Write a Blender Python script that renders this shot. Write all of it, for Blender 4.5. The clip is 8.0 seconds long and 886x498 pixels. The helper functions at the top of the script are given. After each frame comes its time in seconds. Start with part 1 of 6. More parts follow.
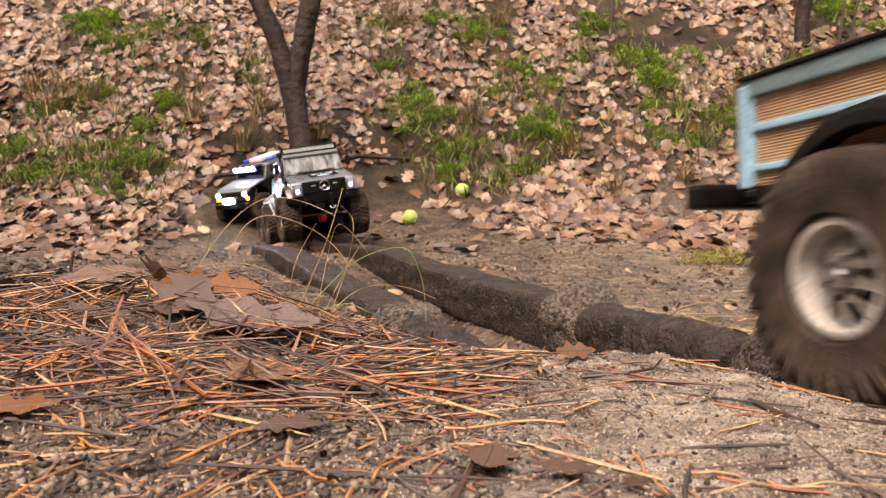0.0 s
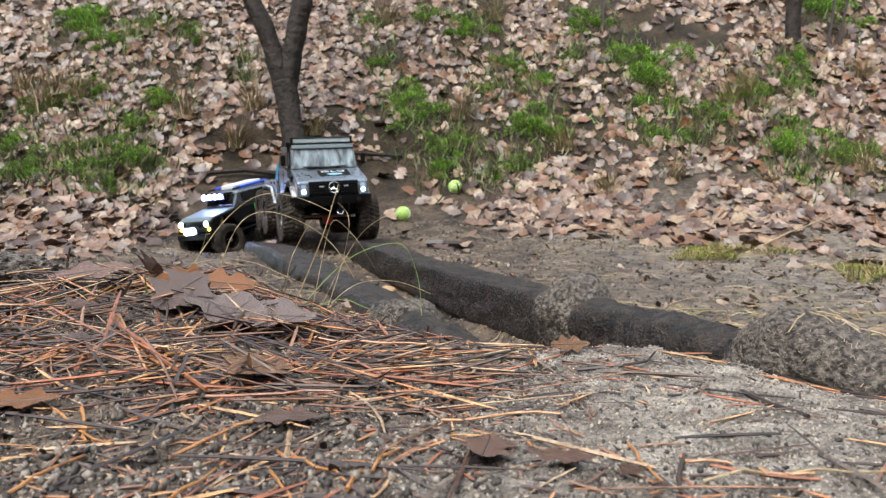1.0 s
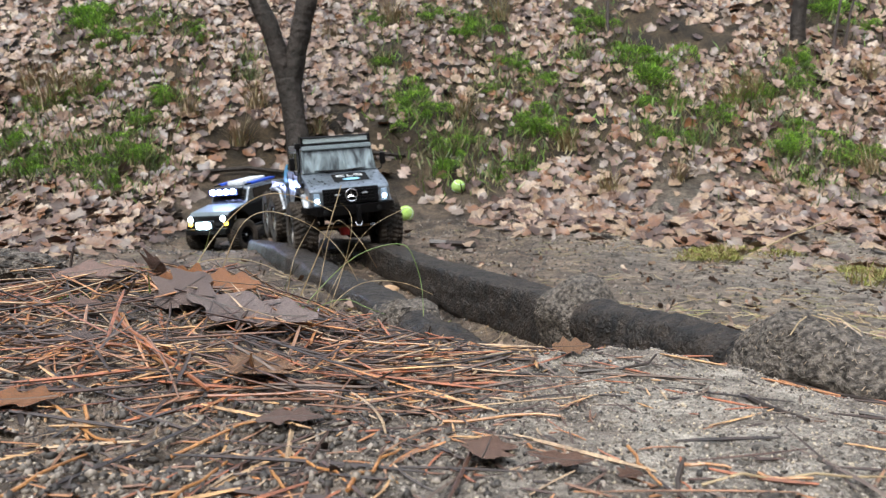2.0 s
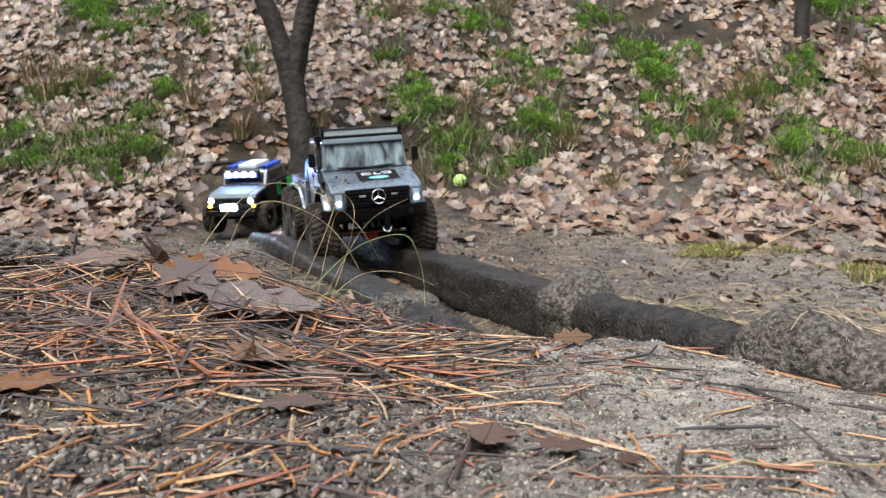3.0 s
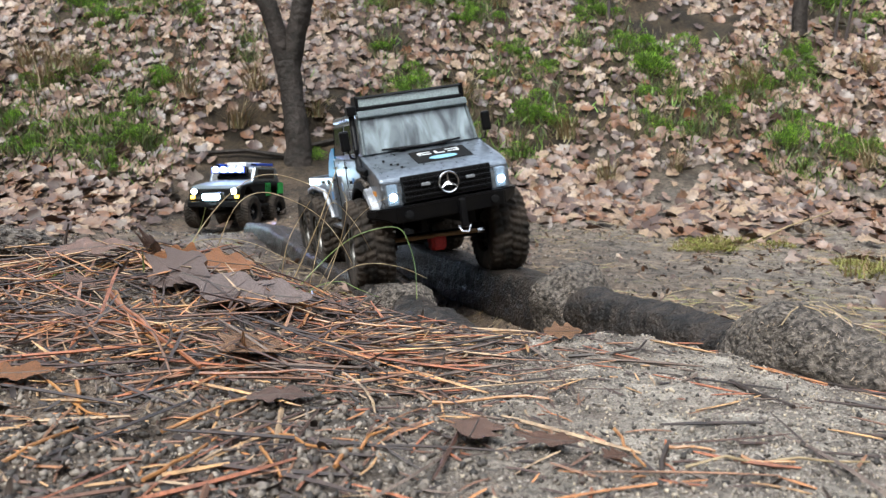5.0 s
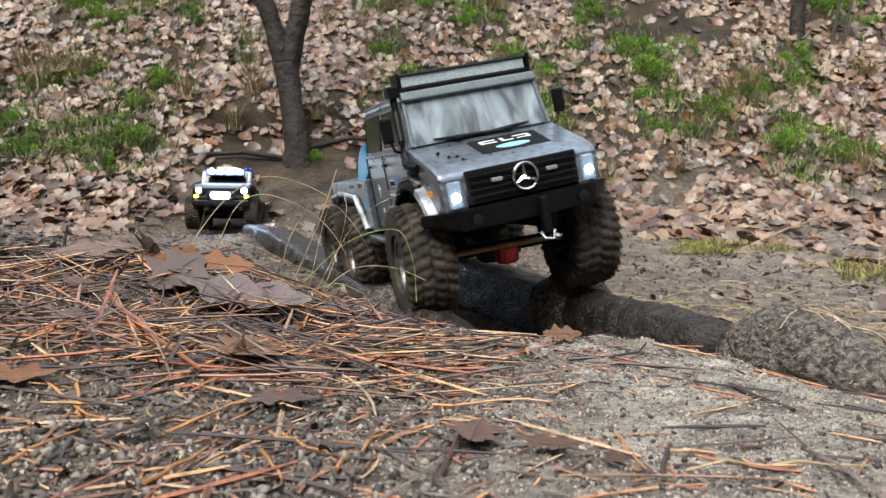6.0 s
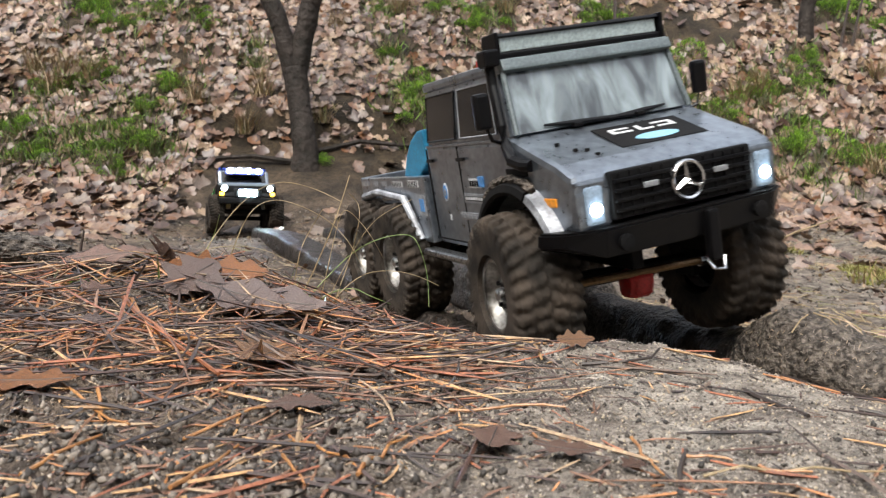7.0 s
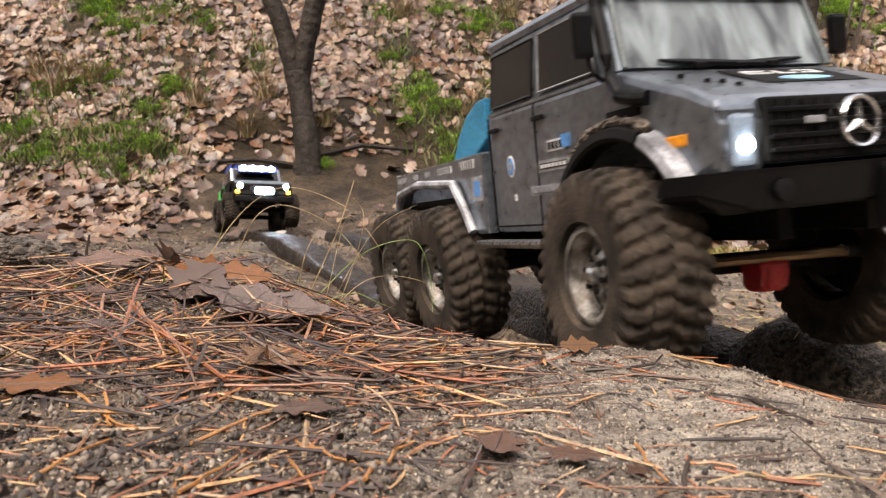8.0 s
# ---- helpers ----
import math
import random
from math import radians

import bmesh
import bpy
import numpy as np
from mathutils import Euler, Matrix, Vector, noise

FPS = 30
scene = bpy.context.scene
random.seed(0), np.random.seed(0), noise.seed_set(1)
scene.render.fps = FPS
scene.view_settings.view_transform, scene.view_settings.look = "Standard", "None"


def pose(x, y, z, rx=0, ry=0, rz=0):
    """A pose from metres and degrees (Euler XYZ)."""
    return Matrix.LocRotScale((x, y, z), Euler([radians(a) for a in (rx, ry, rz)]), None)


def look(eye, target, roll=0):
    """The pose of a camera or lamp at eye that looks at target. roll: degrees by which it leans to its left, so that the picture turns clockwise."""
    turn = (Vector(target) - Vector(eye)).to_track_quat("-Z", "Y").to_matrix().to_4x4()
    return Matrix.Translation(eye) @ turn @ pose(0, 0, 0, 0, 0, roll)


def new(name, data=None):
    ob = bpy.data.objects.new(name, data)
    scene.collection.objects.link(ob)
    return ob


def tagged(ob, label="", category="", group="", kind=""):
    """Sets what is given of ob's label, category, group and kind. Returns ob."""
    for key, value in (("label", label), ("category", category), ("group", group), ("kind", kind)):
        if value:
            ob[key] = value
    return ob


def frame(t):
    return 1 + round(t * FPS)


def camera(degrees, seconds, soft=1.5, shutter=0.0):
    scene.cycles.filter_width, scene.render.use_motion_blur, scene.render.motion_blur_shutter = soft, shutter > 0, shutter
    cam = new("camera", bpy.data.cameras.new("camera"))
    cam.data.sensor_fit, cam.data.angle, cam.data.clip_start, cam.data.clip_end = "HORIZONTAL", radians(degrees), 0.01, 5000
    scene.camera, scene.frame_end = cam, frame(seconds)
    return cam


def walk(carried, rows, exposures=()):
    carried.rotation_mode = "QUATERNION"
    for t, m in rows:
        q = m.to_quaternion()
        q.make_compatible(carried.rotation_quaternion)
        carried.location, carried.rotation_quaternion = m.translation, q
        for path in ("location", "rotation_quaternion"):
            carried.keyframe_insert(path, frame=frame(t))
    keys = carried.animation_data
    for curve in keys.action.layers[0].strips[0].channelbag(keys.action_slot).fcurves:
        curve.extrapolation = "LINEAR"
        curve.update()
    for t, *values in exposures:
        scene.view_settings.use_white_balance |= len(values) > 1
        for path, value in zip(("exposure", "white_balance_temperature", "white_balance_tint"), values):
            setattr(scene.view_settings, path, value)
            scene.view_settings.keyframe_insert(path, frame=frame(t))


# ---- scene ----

# ---------------------------------------------------------------- camera
cam = camera(60, 8.0, soft=1.25, shutter=0.5)
cam.data.dof.use_dof, cam.data.dof.focus_distance, cam.data.dof.aperture_fstop = True, 0.45, 34.0
walk(cam, [
    (0.0, pose(-0.0006, 0.0061, 0.0870, 90.034, 1.139, 0.450)),
    (0.5, pose(-0.0022, 0.0047, 0.0843, 89.895, 1.388, -0.040)),
    (1.0, pose(-0.0022, 0.0024, 0.0861, 89.790, 1.313, -0.099)),
    (1.5, pose(-0.0016, 0.0017, 0.0879, 89.791, 1.137, 0.007)),
    (3.0, pose(-0.0024, 0.0004, 0.0845, 89.372, 0.446, 0.213)),
    (3.5, pose(-0.0016, 0.0007, 0.0843, 89.103, 0.178, 0.175)),
    (4.0, pose(-0.0019, 0.0008, 0.0844, 88.857, 0.099, 0.001)),
    (4.5, pose(0.0000, -0.0000, 0.0850, 88.692, -0.000, -0.000)),
    (6.0, pose(-0.0011, -0.0001, 0.0858, 88.873, -0.180, -0.239)),
    (6.5, pose(-0.0029, -0.0023, 0.0856, 88.930, -0.239, 0.029)),
    (7.0, pose(-0.0045, -0.0032, 0.0873, 89.092, -0.139, 0.292)),
    (7.5, pose(-0.0042, -0.0031, 0.0879, 89.128, -0.220, 0.336)),
    (8.0, pose(-0.0061, -0.0053, 0.0884, 89.367, -0.356, 0.392)),
], exposures=[
    (0.0, 1.85, 8800, 26), (0.3, 1.80, 7700, 17), (0.6, 1.77, 6250, 7), (4.7, 1.77, 6100, 5),
    (6.0, 1.77, 6300, 6), (7.0, 1.77, 6600, 8), (8.0, 1.80, 7500, 16)])

# ---------------------------------------------------------------- light: an overcast wood
world = bpy.data.worlds.new("world")
scene.world = world
world.use_nodes = True
wn = world.node_tree
sky = wn.nodes.new("ShaderNodeTexSky")
sky.sky_type = "NISHITA"
sky.sun_disc = False
sky.sun_elevation, sky.sun_rotation = radians(48), radians(205)
sky.dust_density, sky.ozone_density = 3.0, 1.0
wn.nodes["Background"].inputs["Strength"].default_value = 0.15
hsv = wn.nodes.new("ShaderNodeHueSaturation")
hsv.inputs["Saturation"].default_value = 0.35
wn.links.new(sky.outputs[0], hsv.inputs["Color"])
wn.links.new(hsv.outputs[0], wn.nodes["Background"].inputs["Color"])
sun_data = bpy.data.lights.new("sun", "SUN")
sun_data.energy, sun_data.angle, sun_data.color = 0.5, radians(30), (1.0, 0.96, 0.9)
sun = new("sun", sun_data)
sun.matrix_world = look((-1.2, -2.6, 4.2), (0, 0.6, 0))


# ---------------------------------------------------------------- materials
def material(name, color, rough=0.6, metal=0.0, second=None, scale=60.0, amount=0.5, fine=400.0,
             bump=0.0, bump_scale=300.0, spec=0.5, coat=0.0, emit=None, power=0.0, island=None, per_object=None):
    """Base colour broken up by noise at two scales, relief, and a colour per island or per object where asked for."""
    m = bpy.data.materials.new(name)
    m.use_nodes = True
    nt = m.node_tree
    b = nt.nodes["Principled BSDF"]
    b.inputs["Roughness"].default_value = rough
    b.inputs["Metallic"].default_value = metal
    b.inputs["Specular IOR Level"].default_value = spec
    b.inputs["Coat Weight"].default_value = coat
    b.inputs["Coat Roughness"].default_value = 0.15
    geo = nt.nodes.new("ShaderNodeTexCoord")

    def noise_tex(s, detail=4.0):
        n = nt.nodes.new("ShaderNodeTexNoise")
        n.inputs["Scale"].default_value, n.inputs["Detail"].default_value = s, detail
        nt.links.new(geo.outputs["Object"], n.inputs["Vector"])
        return n

    def mixed(fac, a, c, mode="MIX"):
        x = nt.nodes.new("ShaderNodeMix")
        x.data_type, x.blend_type = "RGBA", mode
        for socket, value in ((x.inputs[0], fac), (x.inputs[6], a), (x.inputs[7], c)):
            if isinstance(value, bpy.types.NodeSocket):
                nt.links.new(value, socket)
            elif isinstance(value, tuple):
                socket.default_value = (*value, 1)
            else:
                socket.default_value = value
        return x.outputs[2]

    if island or per_object:
        colors = island or per_object
        if island:
            src = nt.nodes.new("ShaderNodeNewGeometry").outputs["Random Per Island"]
        else:
            src = nt.nodes.new("ShaderNodeObjectInfo").outputs["Random"]
        ramp = nt.nodes.new("ShaderNodeValToRGB")
        ramp.color_ramp.interpolation = "CONSTANT" if len(colors) > 2 else "LINEAR"
        while len(ramp.color_ramp.elements) < len(colors):
            ramp.color_ramp.elements.new(0.5)
        for i, (e, c) in enumerate(zip(ramp.color_ramp.elements, colors)):
            e.position, e.color = i / len(colors), (*c, 1)
        nt.links.new(src, ramp.inputs[0])
        base = ramp.outputs[0]
    else:
        base = color
    n1 = noise_tex(scale)
    r1 = nt.nodes.new("ShaderNodeMapRange")
    r1.inputs[1].default_value, r1.inputs[2].default_value = 0.38, 0.62
    r1.inputs[4].default_value = amount
    nt.links.new(n1.outputs["Fac"], r1.inputs[0])
    dark = second or tuple(0.5 * c for c in color)
    c1 = mixed(r1.outputs[0], base, dark)
    n2 = noise_tex(fine, 3.0)
    r2 = nt.nodes.new("ShaderNodeMapRange")
    r2.inputs[1].default_value, r2.inputs[2].default_value = 0.3, 0.7
    r2.inputs[3].default_value, r2.inputs[4].default_value = 0.72, 1.2
    nt.links.new(n2.outputs["Fac"], r2.inputs[0])
    c2 = mixed(1.0, c1, r2.outputs[0], "MULTIPLY")
    nt.links.new(c2, b.inputs["Base Color"])
    rr = nt.nodes.new("ShaderNodeMapRange")
    rr.inputs[3].default_value, rr.inputs[4].default_value = max(0.03, rough - 0.15), min(1.0, rough + 0.15)
    nt.links.new(n2.outputs["Fac"], rr.inputs[0])
    nt.links.new(rr.outputs[0], b.inputs["Roughness"])
    if bump:
        n3 = noise_tex(bump_scale, 5.0)
        bp = nt.nodes.new("ShaderNodeBump")
        bp.inputs["Strength"].default_value, bp.inputs["Distance"].default_value = 1.0, bump
        nt.links.new(n3.outputs["Fac"], bp.inputs["Height"])
        nt.links.new(bp.outputs[0], b.inputs["Normal"])
    if emit:
        b.inputs["Emission Color"].default_value = (*emit, 1)
        b.inputs["Emission Strength"].default_value = power
    return m



def ground_material():
    """Wet sand and humus: grey sand on the mound, brown soil behind, dark humus on the bank."""
    m = material("wet_sandy_soil", (0.47, 0.415, 0.35), 0.7, second=(0.19, 0.155, 0.128), scale=34.0, amount=0.8,
                 fine=800.0, bump=0.007, bump_scale=520.0, spec=0.25)
    nt = m.node_tree
    b = nt.nodes["Principled BSDF"]
    old = b.inputs["Base Color"].links[0].from_socket
    tc = nt.nodes.new("ShaderNodeTexCoord")
    sep = nt.nodes.new("ShaderNodeSeparateXYZ")
    nt.links.new(tc.outputs["Object"], sep.inputs[0])
    far = nt.nodes.new("ShaderNodeMapRange")
    far.inputs[1].default_value, far.inputs[2].default_value = 0.45, 0.75
    nt.links.new(sep.outputs["Y"], far.inputs[0])
    left = nt.nodes.new("ShaderNodeMapRange")
    left.inputs[1].default_value, left.inputs[2].default_value = 0.07, -0.06
    left.inputs[4].default_value = 0.9
    nt.links.new(sep.outputs["X"], left.inputs[0])
    n = nt.nodes.new("ShaderNodeTexNoise")
    n.inputs["Scale"].default_value, n.inputs["Detail"].default_value = 9.0, 10.0
    nt.links.new(tc.outputs["Object"], n.inputs["Vector"])
    humus = nt.nodes.new("ShaderNodeValToRGB")
    humus.color_ramp.elements[0].position, humus.color_ramp.elements[0].color = 0.35, (0.06, 0.045, 0.036, 1)
    humus.color_ramp.elements[1].position, humus.color_ramp.elements[1].color = 0.68, (0.23, 0.168, 0.12, 1)
    nt.links.new(n.outputs["Fac"], humus.inputs[0])
    behind = nt.nodes.new("ShaderNodeMapRange")
    behind.inputs[1].default_value, behind.inputs[2].default_value = -0.1, -0.7
    behind.inputs[4].default_value = 0.9
    nt.links.new(sep.outputs["Y"], behind.inputs[0])
    both = nt.nodes.new("ShaderNodeMath")
    both.operation = "MAXIMUM"
    nt.links.new(left.outputs[0], both.inputs[0])
    nt.links.new(behind.outputs[0], both.inputs[1])
    top = nt.nodes.new("ShaderNodeMath")
    top.operation = "MAXIMUM"
    sandy = nt.nodes.new("ShaderNodeMapRange")
    sandy.inputs[1].default_value, sandy.inputs[2].default_value = 0.12, 0.6
    sandy.inputs[4].default_value = 0.5
    nt.links.new(sep.outputs["X"], sandy.inputs[0])
    less = nt.nodes.new("ShaderNodeMath")
    less.operation, less.use_clamp = "SUBTRACT", True
    nt.links.new(far.outputs[0], less.inputs[0])
    nt.links.new(sandy.outputs[0], less.inputs[1])
    nt.links.new(less.outputs[0], top.inputs[0])
    nt.links.new(both.outputs[0], top.inputs[1])
    mix = nt.nodes.new("ShaderNodeMix")
    mix.data_type = "RGBA"
    nt.links.new(top.outputs[0], mix.inputs[0])
    nt.links.new(old, mix.inputs[6])
    nt.links.new(humus.outputs[0], mix.inputs[7])
    steep = nt.nodes.new("ShaderNodeMapRange")
    steep.inputs[1].default_value, steep.inputs[2].default_value = 2.25, 3.0
    nt.links.new(sep.outputs["Y"], steep.inputs[0])
    litter = nt.nodes.new("ShaderNodeValToRGB")
    litter.color_ramp.elements[0].position, litter.color_ramp.elements[0].color = 0.35, (0.022, 0.016, 0.009, 1)
    litter.color_ramp.elements[1].position, litter.color_ramp.elements[1].color = 0.75, (0.085, 0.058, 0.032, 1)
    nt.links.new(n.outputs["Fac"], litter.inputs[0])
    last = nt.nodes.new("ShaderNodeMix")
    last.data_type = "RGBA"
    nt.links.new(steep.outputs[0], last.inputs[0])
    nt.links.new(mix.outputs[2], last.inputs[6])
    nt.links.new(litter.outputs[0], last.inputs[7])
    clots = nt.nodes.new("ShaderNodeTexNoise")
    clots.inputs["Scale"].default_value, clots.inputs["Detail"].default_value, clots.inputs["Roughness"].default_value = 70.0, 9.0, 0.7
    nt.links.new(tc.outputs["Object"], clots.inputs["Vector"])
    depth = nt.nodes.new("ShaderNodeMapRange")
    depth.inputs[1].default_value, depth.inputs[2].default_value = 0.36, 0.64
    depth.inputs[3].default_value, depth.inputs[4].default_value = 0.42, 1.42
    nt.links.new(clots.outputs["Fac"], depth.inputs[0])
    flecked = nt.nodes.new("ShaderNodeMix")
    flecked.data_type, flecked.blend_type = "RGBA", "MULTIPLY"
    flecked.inputs[0].default_value = 1.0
    nt.links.new(last.outputs[2], flecked.inputs[6])
    nt.links.new(depth.outputs[0], flecked.inputs[7])
    nt.links.new(flecked.outputs[2], b.inputs["Base Color"])
    return m


MAT = {
    "ground": ground_material(),
    "grain": material("sand_grains", (0.3, 0.26, 0.22), 0.4, island=[(0.221, 0.182, 0.150), (0.325, 0.273, 0.234), (0.429, 0.377, 0.325), (0.130, 0.104, 0.091), (0.520, 0.429, 0.312), (0.260, 0.221, 0.182)], amount=0.2),
    "crumb": material("soil_crumbs", (0.06, 0.05, 0.04), 0.6, island=[(0.062, 0.050, 0.040), (0.125, 0.103, 0.083), (0.200, 0.165, 0.131), (0.300, 0.250, 0.200), (0.037, 0.030, 0.025)], amount=0.4, scale=300.0),
    "leaf": material("fallen_leaves", (0.264, 0.158, 0.114), 0.42, second=(0.088, 0.053, 0.044), scale=45.0, amount=0.45, fine=160.0, spec=0.6,
                     island=[(0.190, 0.108, 0.062), (0.142, 0.076, 0.044), (0.293, 0.196, 0.120), (0.069, 0.035, 0.021), (0.255, 0.161, 0.110), (0.179, 0.074, 0.024), (0.318, 0.220, 0.133), (0.052, 0.025, 0.015), (0.179, 0.133, 0.099)]),
    "leaf_near": material("wet_leaf", (0.25, 0.14, 0.09), 0.22, second=(0.10, 0.065, 0.055), scale=70.0, amount=0.6, fine=500.0, bump=0.0008, bump_scale=200.0,
                          per_object=[(0.25, 0.14, 0.10), (0.32, 0.19, 0.12), (0.38, 0.15, 0.05), (0.22, 0.14, 0.115), (0.34, 0.18, 0.09), (0.20, 0.145, 0.125)]),
    "needle": material("pine_needles", (0.3, 0.14, 0.06), 0.32, second=(0.06, 0.034, 0.025), scale=120.0, amount=0.55, fine=700.0, spec=0.6,
                       island=[(0.560, 0.238, 0.084), (0.238, 0.119, 0.070), (0.644, 0.378, 0.168), (0.058, 0.036, 0.027), (0.364, 0.189, 0.105), (0.029, 0.021, 0.018), (0.504, 0.350, 0.210), (0.105, 0.055, 0.038), (0.406, 0.140, 0.063), (0.042, 0.028, 0.023), (0.196, 0.140, 0.105), (0.079, 0.042, 0.032)]),
    "straw_red": material("red_brown_straw", (0.36, 0.13, 0.055), 0.35, second=(0.16, 0.06, 0.03), scale=160.0, amount=0.6, fine=900.0, spec=0.6),
    "straw_orange": material("orange_straw", (0.47, 0.22, 0.07), 0.38, second=(0.25, 0.1, 0.04), scale=160.0, amount=0.6, fine=900.0, spec=0.6),
    "fibre": material("wood_fibres", (0.16, 0.13, 0.11), 0.55, island=[(0.225, 0.183, 0.150), (0.105, 0.084, 0.069), (0.300, 0.247, 0.203), (0.045, 0.042, 0.036), (0.210, 0.173, 0.150), (0.360, 0.270, 0.180), (0.090, 0.075, 0.063)], amount=0.3, scale=200.0),
    "moss": material("moss", (0.1, 0.17, 0.03), 0.7, second=(0.05, 0.085, 0.016), scale=2.6, amount=0.45,
                     island=[(0.174, 0.362, 0.022), (0.275, 0.522, 0.036), (0.087, 0.174, 0.017), (0.392, 0.638, 0.058), (0.145, 0.189, 0.043), (0.058, 0.102, 0.017)]),
    "undergrowth": material("olive_undergrowth", (0.08, 0.09, 0.03), 0.6, second=(0.03, 0.03, 0.012), scale=9.0, amount=0.6,
                            island=[(0.102, 0.170, 0.031), (0.170, 0.145, 0.060), (0.060, 0.085, 0.024), (0.272, 0.221, 0.102), (0.153, 0.255, 0.034), (0.085, 0.060, 0.034)]),
    # for the added ring out of view that cuts off the low sky
    "sky_blocker": material("dark_skylight_blocker", (0.05, 0.045, 0.032), 0.9, second=(0.018, 0.016, 0.012), scale=1.2, amount=0.9, fine=6.0),
    "moss_yellow": material("yellow_moss", (0.2, 0.22, 0.05), 0.8, second=(0.1, 0.09, 0.03), scale=14.0, amount=0.6,
                            island=[(0.26, 0.28, 0.05), (0.34, 0.33, 0.08), (0.2, 0.2, 0.04), (0.3, 0.2, 0.09)]),
    "straw": material("dry_grass", (0.4, 0.31, 0.17), 0.6, second=(0.2, 0.17, 0.06), scale=30.0, amount=0.5,
                      island=[(0.33, 0.24, 0.13), (0.22, 0.15, 0.08), (0.2, 0.19, 0.07), (0.4, 0.3, 0.18), (0.14, 0.1, 0.06), (0.26, 0.13, 0.06)]),
    "stalk": material("tan_grass_stalk", (0.38, 0.28, 0.15), 0.5, scale=80.0, amount=0.3),
    "blade": material("green_grass_blade", (0.15, 0.24, 0.07), 0.5, second=(0.28, 0.3, 0.1), scale=40.0, amount=0.6),
    "bark": material("dark_wet_bark", (0.04, 0.032, 0.027), 0.7, second=(0.018, 0.015, 0.012), scale=18.0, amount=0.8, fine=90.0, bump=0.012, bump_scale=45.0, spec=0.15),
    "log": material("muddy_wet_log", (0.046, 0.034, 0.026), 0.45, second=(0.008, 0.0065, 0.0055), scale=60.0, amount=0.9, fine=320.0, bump=0.007, bump_scale=240.0, spec=0.32),
    "log_end": material("frayed_wood", (0.2, 0.168, 0.14), 0.55, second=(0.022, 0.018, 0.015), scale=190.0, amount=0.85, fine=900.0, bump=0.008, bump_scale=260.0, spec=0.2),
    "twig": material("wet_twig", (0.05, 0.035, 0.028), 0.5, scale=120.0),
    "ball": material("tennis_felt", (0.34, 0.52, 0.1), 0.85, second=(0.42, 0.55, 0.22), scale=60.0, bump=0.001, bump_scale=600.0),
    "paint": material("dark_grey_paint", (0.29, 0.325, 0.37), 0.32, metal=0.85, second=(0.2, 0.21, 0.225), scale=14.0, amount=0.35, fine=120.0, coat=0.3, spec=0.5),
    "plastic": material("black_plastic", (0.004, 0.004, 0.005), 0.38, second=(0.009, 0.008, 0.007), scale=30.0, amount=0.5, fine=500.0, spec=0.2),
    "dull_black": material("dull_black", (0.004, 0.004, 0.0045), 0.7, second=(0.01, 0.008, 0.007), scale=30.0, amount=0.5, spec=0.2),
    "tyre": material("muddy_rubber", (0.02, 0.017, 0.014), 0.85, second=(0.075, 0.058, 0.045), scale=34.0, amount=0.9, spec=0.2, fine=380.0, bump=0.0006, bump_scale=500.0),
    "rim": material("worn_silver_rim", (0.5, 0.49, 0.47), 0.4, metal=0.5, second=(0.13, 0.11, 0.09), scale=90.0, amount=0.9),
    "white_rim": material("white_rim", (0.62, 0.62, 0.6), 0.4, second=(0.3, 0.27, 0.24), scale=40.0, amount=0.6),
    "steel": material("bare_steel", (0.5, 0.5, 0.5), 0.3, metal=1.0, scale=80.0, amount=0.4),
    "brass": material("brown_tie_rod", (0.3, 0.19, 0.1), 0.4, metal=0.7, scale=80.0, amount=0.5),
    "chrome": material("chrome", (0.75, 0.75, 0.76), 0.2, metal=1.0, scale=60.0, amount=0.1),
    "flare": material("scraped_silver", (0.45, 0.47, 0.51), 0.5, metal=0.2, second=(0.06, 0.06, 0.065), scale=55.0, amount=0.75),
    "red": material("red_cover", (0.55, 0.03, 0.03), 0.45, second=(0.3, 0.02, 0.02), scale=60.0),
    "orange": material("orange_marker", (0.8, 0.3, 0.02), 0.35, scale=80.0, amount=0.2),
    "white": material("white_decal", (0.7, 0.71, 0.72), 0.5, scale=80.0, amount=0.25),
    "pale": material("worn_pale_decal", (0.33, 0.34, 0.36), 0.5, scale=90.0, amount=0.6),
    "blue_decal": material("blue_decal", (0.1, 0.3, 0.65), 0.5, scale=80.0, amount=0.25),
    "blue": material("blue_plastic", (0.03, 0.26, 0.45), 0.4, second=(0.015, 0.14, 0.26), scale=40.0, amount=0.5),
    "sky_blue": material("light_blue_paint", (0.28, 0.55, 0.72), 0.4, second=(0.18, 0.38, 0.5), scale=30.0, amount=0.4),
    "grey_blue": material("grey_blue_paint", (0.16, 0.25, 0.29), 0.45, second=(0.1, 0.16, 0.18), scale=30.0, amount=0.5),
    "wood": material("pale_wood", (0.5, 0.33, 0.19), 0.6, second=(0.33, 0.2, 0.11), scale=60.0, amount=0.7),
    "bar_lens": material("light_bar_lens", (0.42, 0.49, 0.5), 0.15, second=(0.28, 0.34, 0.33), scale=25.0, amount=0.3, coat=1.0),
    "lamp_lens": material("headlamp_lens", (0.2, 0.25, 0.33), 0.12, emit=(0.6, 0.82, 1.0), power=0.07, coat=1.0),
    "lamp": material("lit_led", (0.9, 0.95, 1.0), 0.3, emit=(0.72, 0.9, 1.0), power=14.0),
    "lamp_glare": material("glaring_led", (0.9, 0.95, 1.0), 0.3, emit=(0.66, 0.9, 1.0), power=40.0),
    "lamp_blue": material("lit_led_row", (0.8, 0.85, 1.0), 0.3, emit=(0.42, 0.5, 1.0), power=40.0),
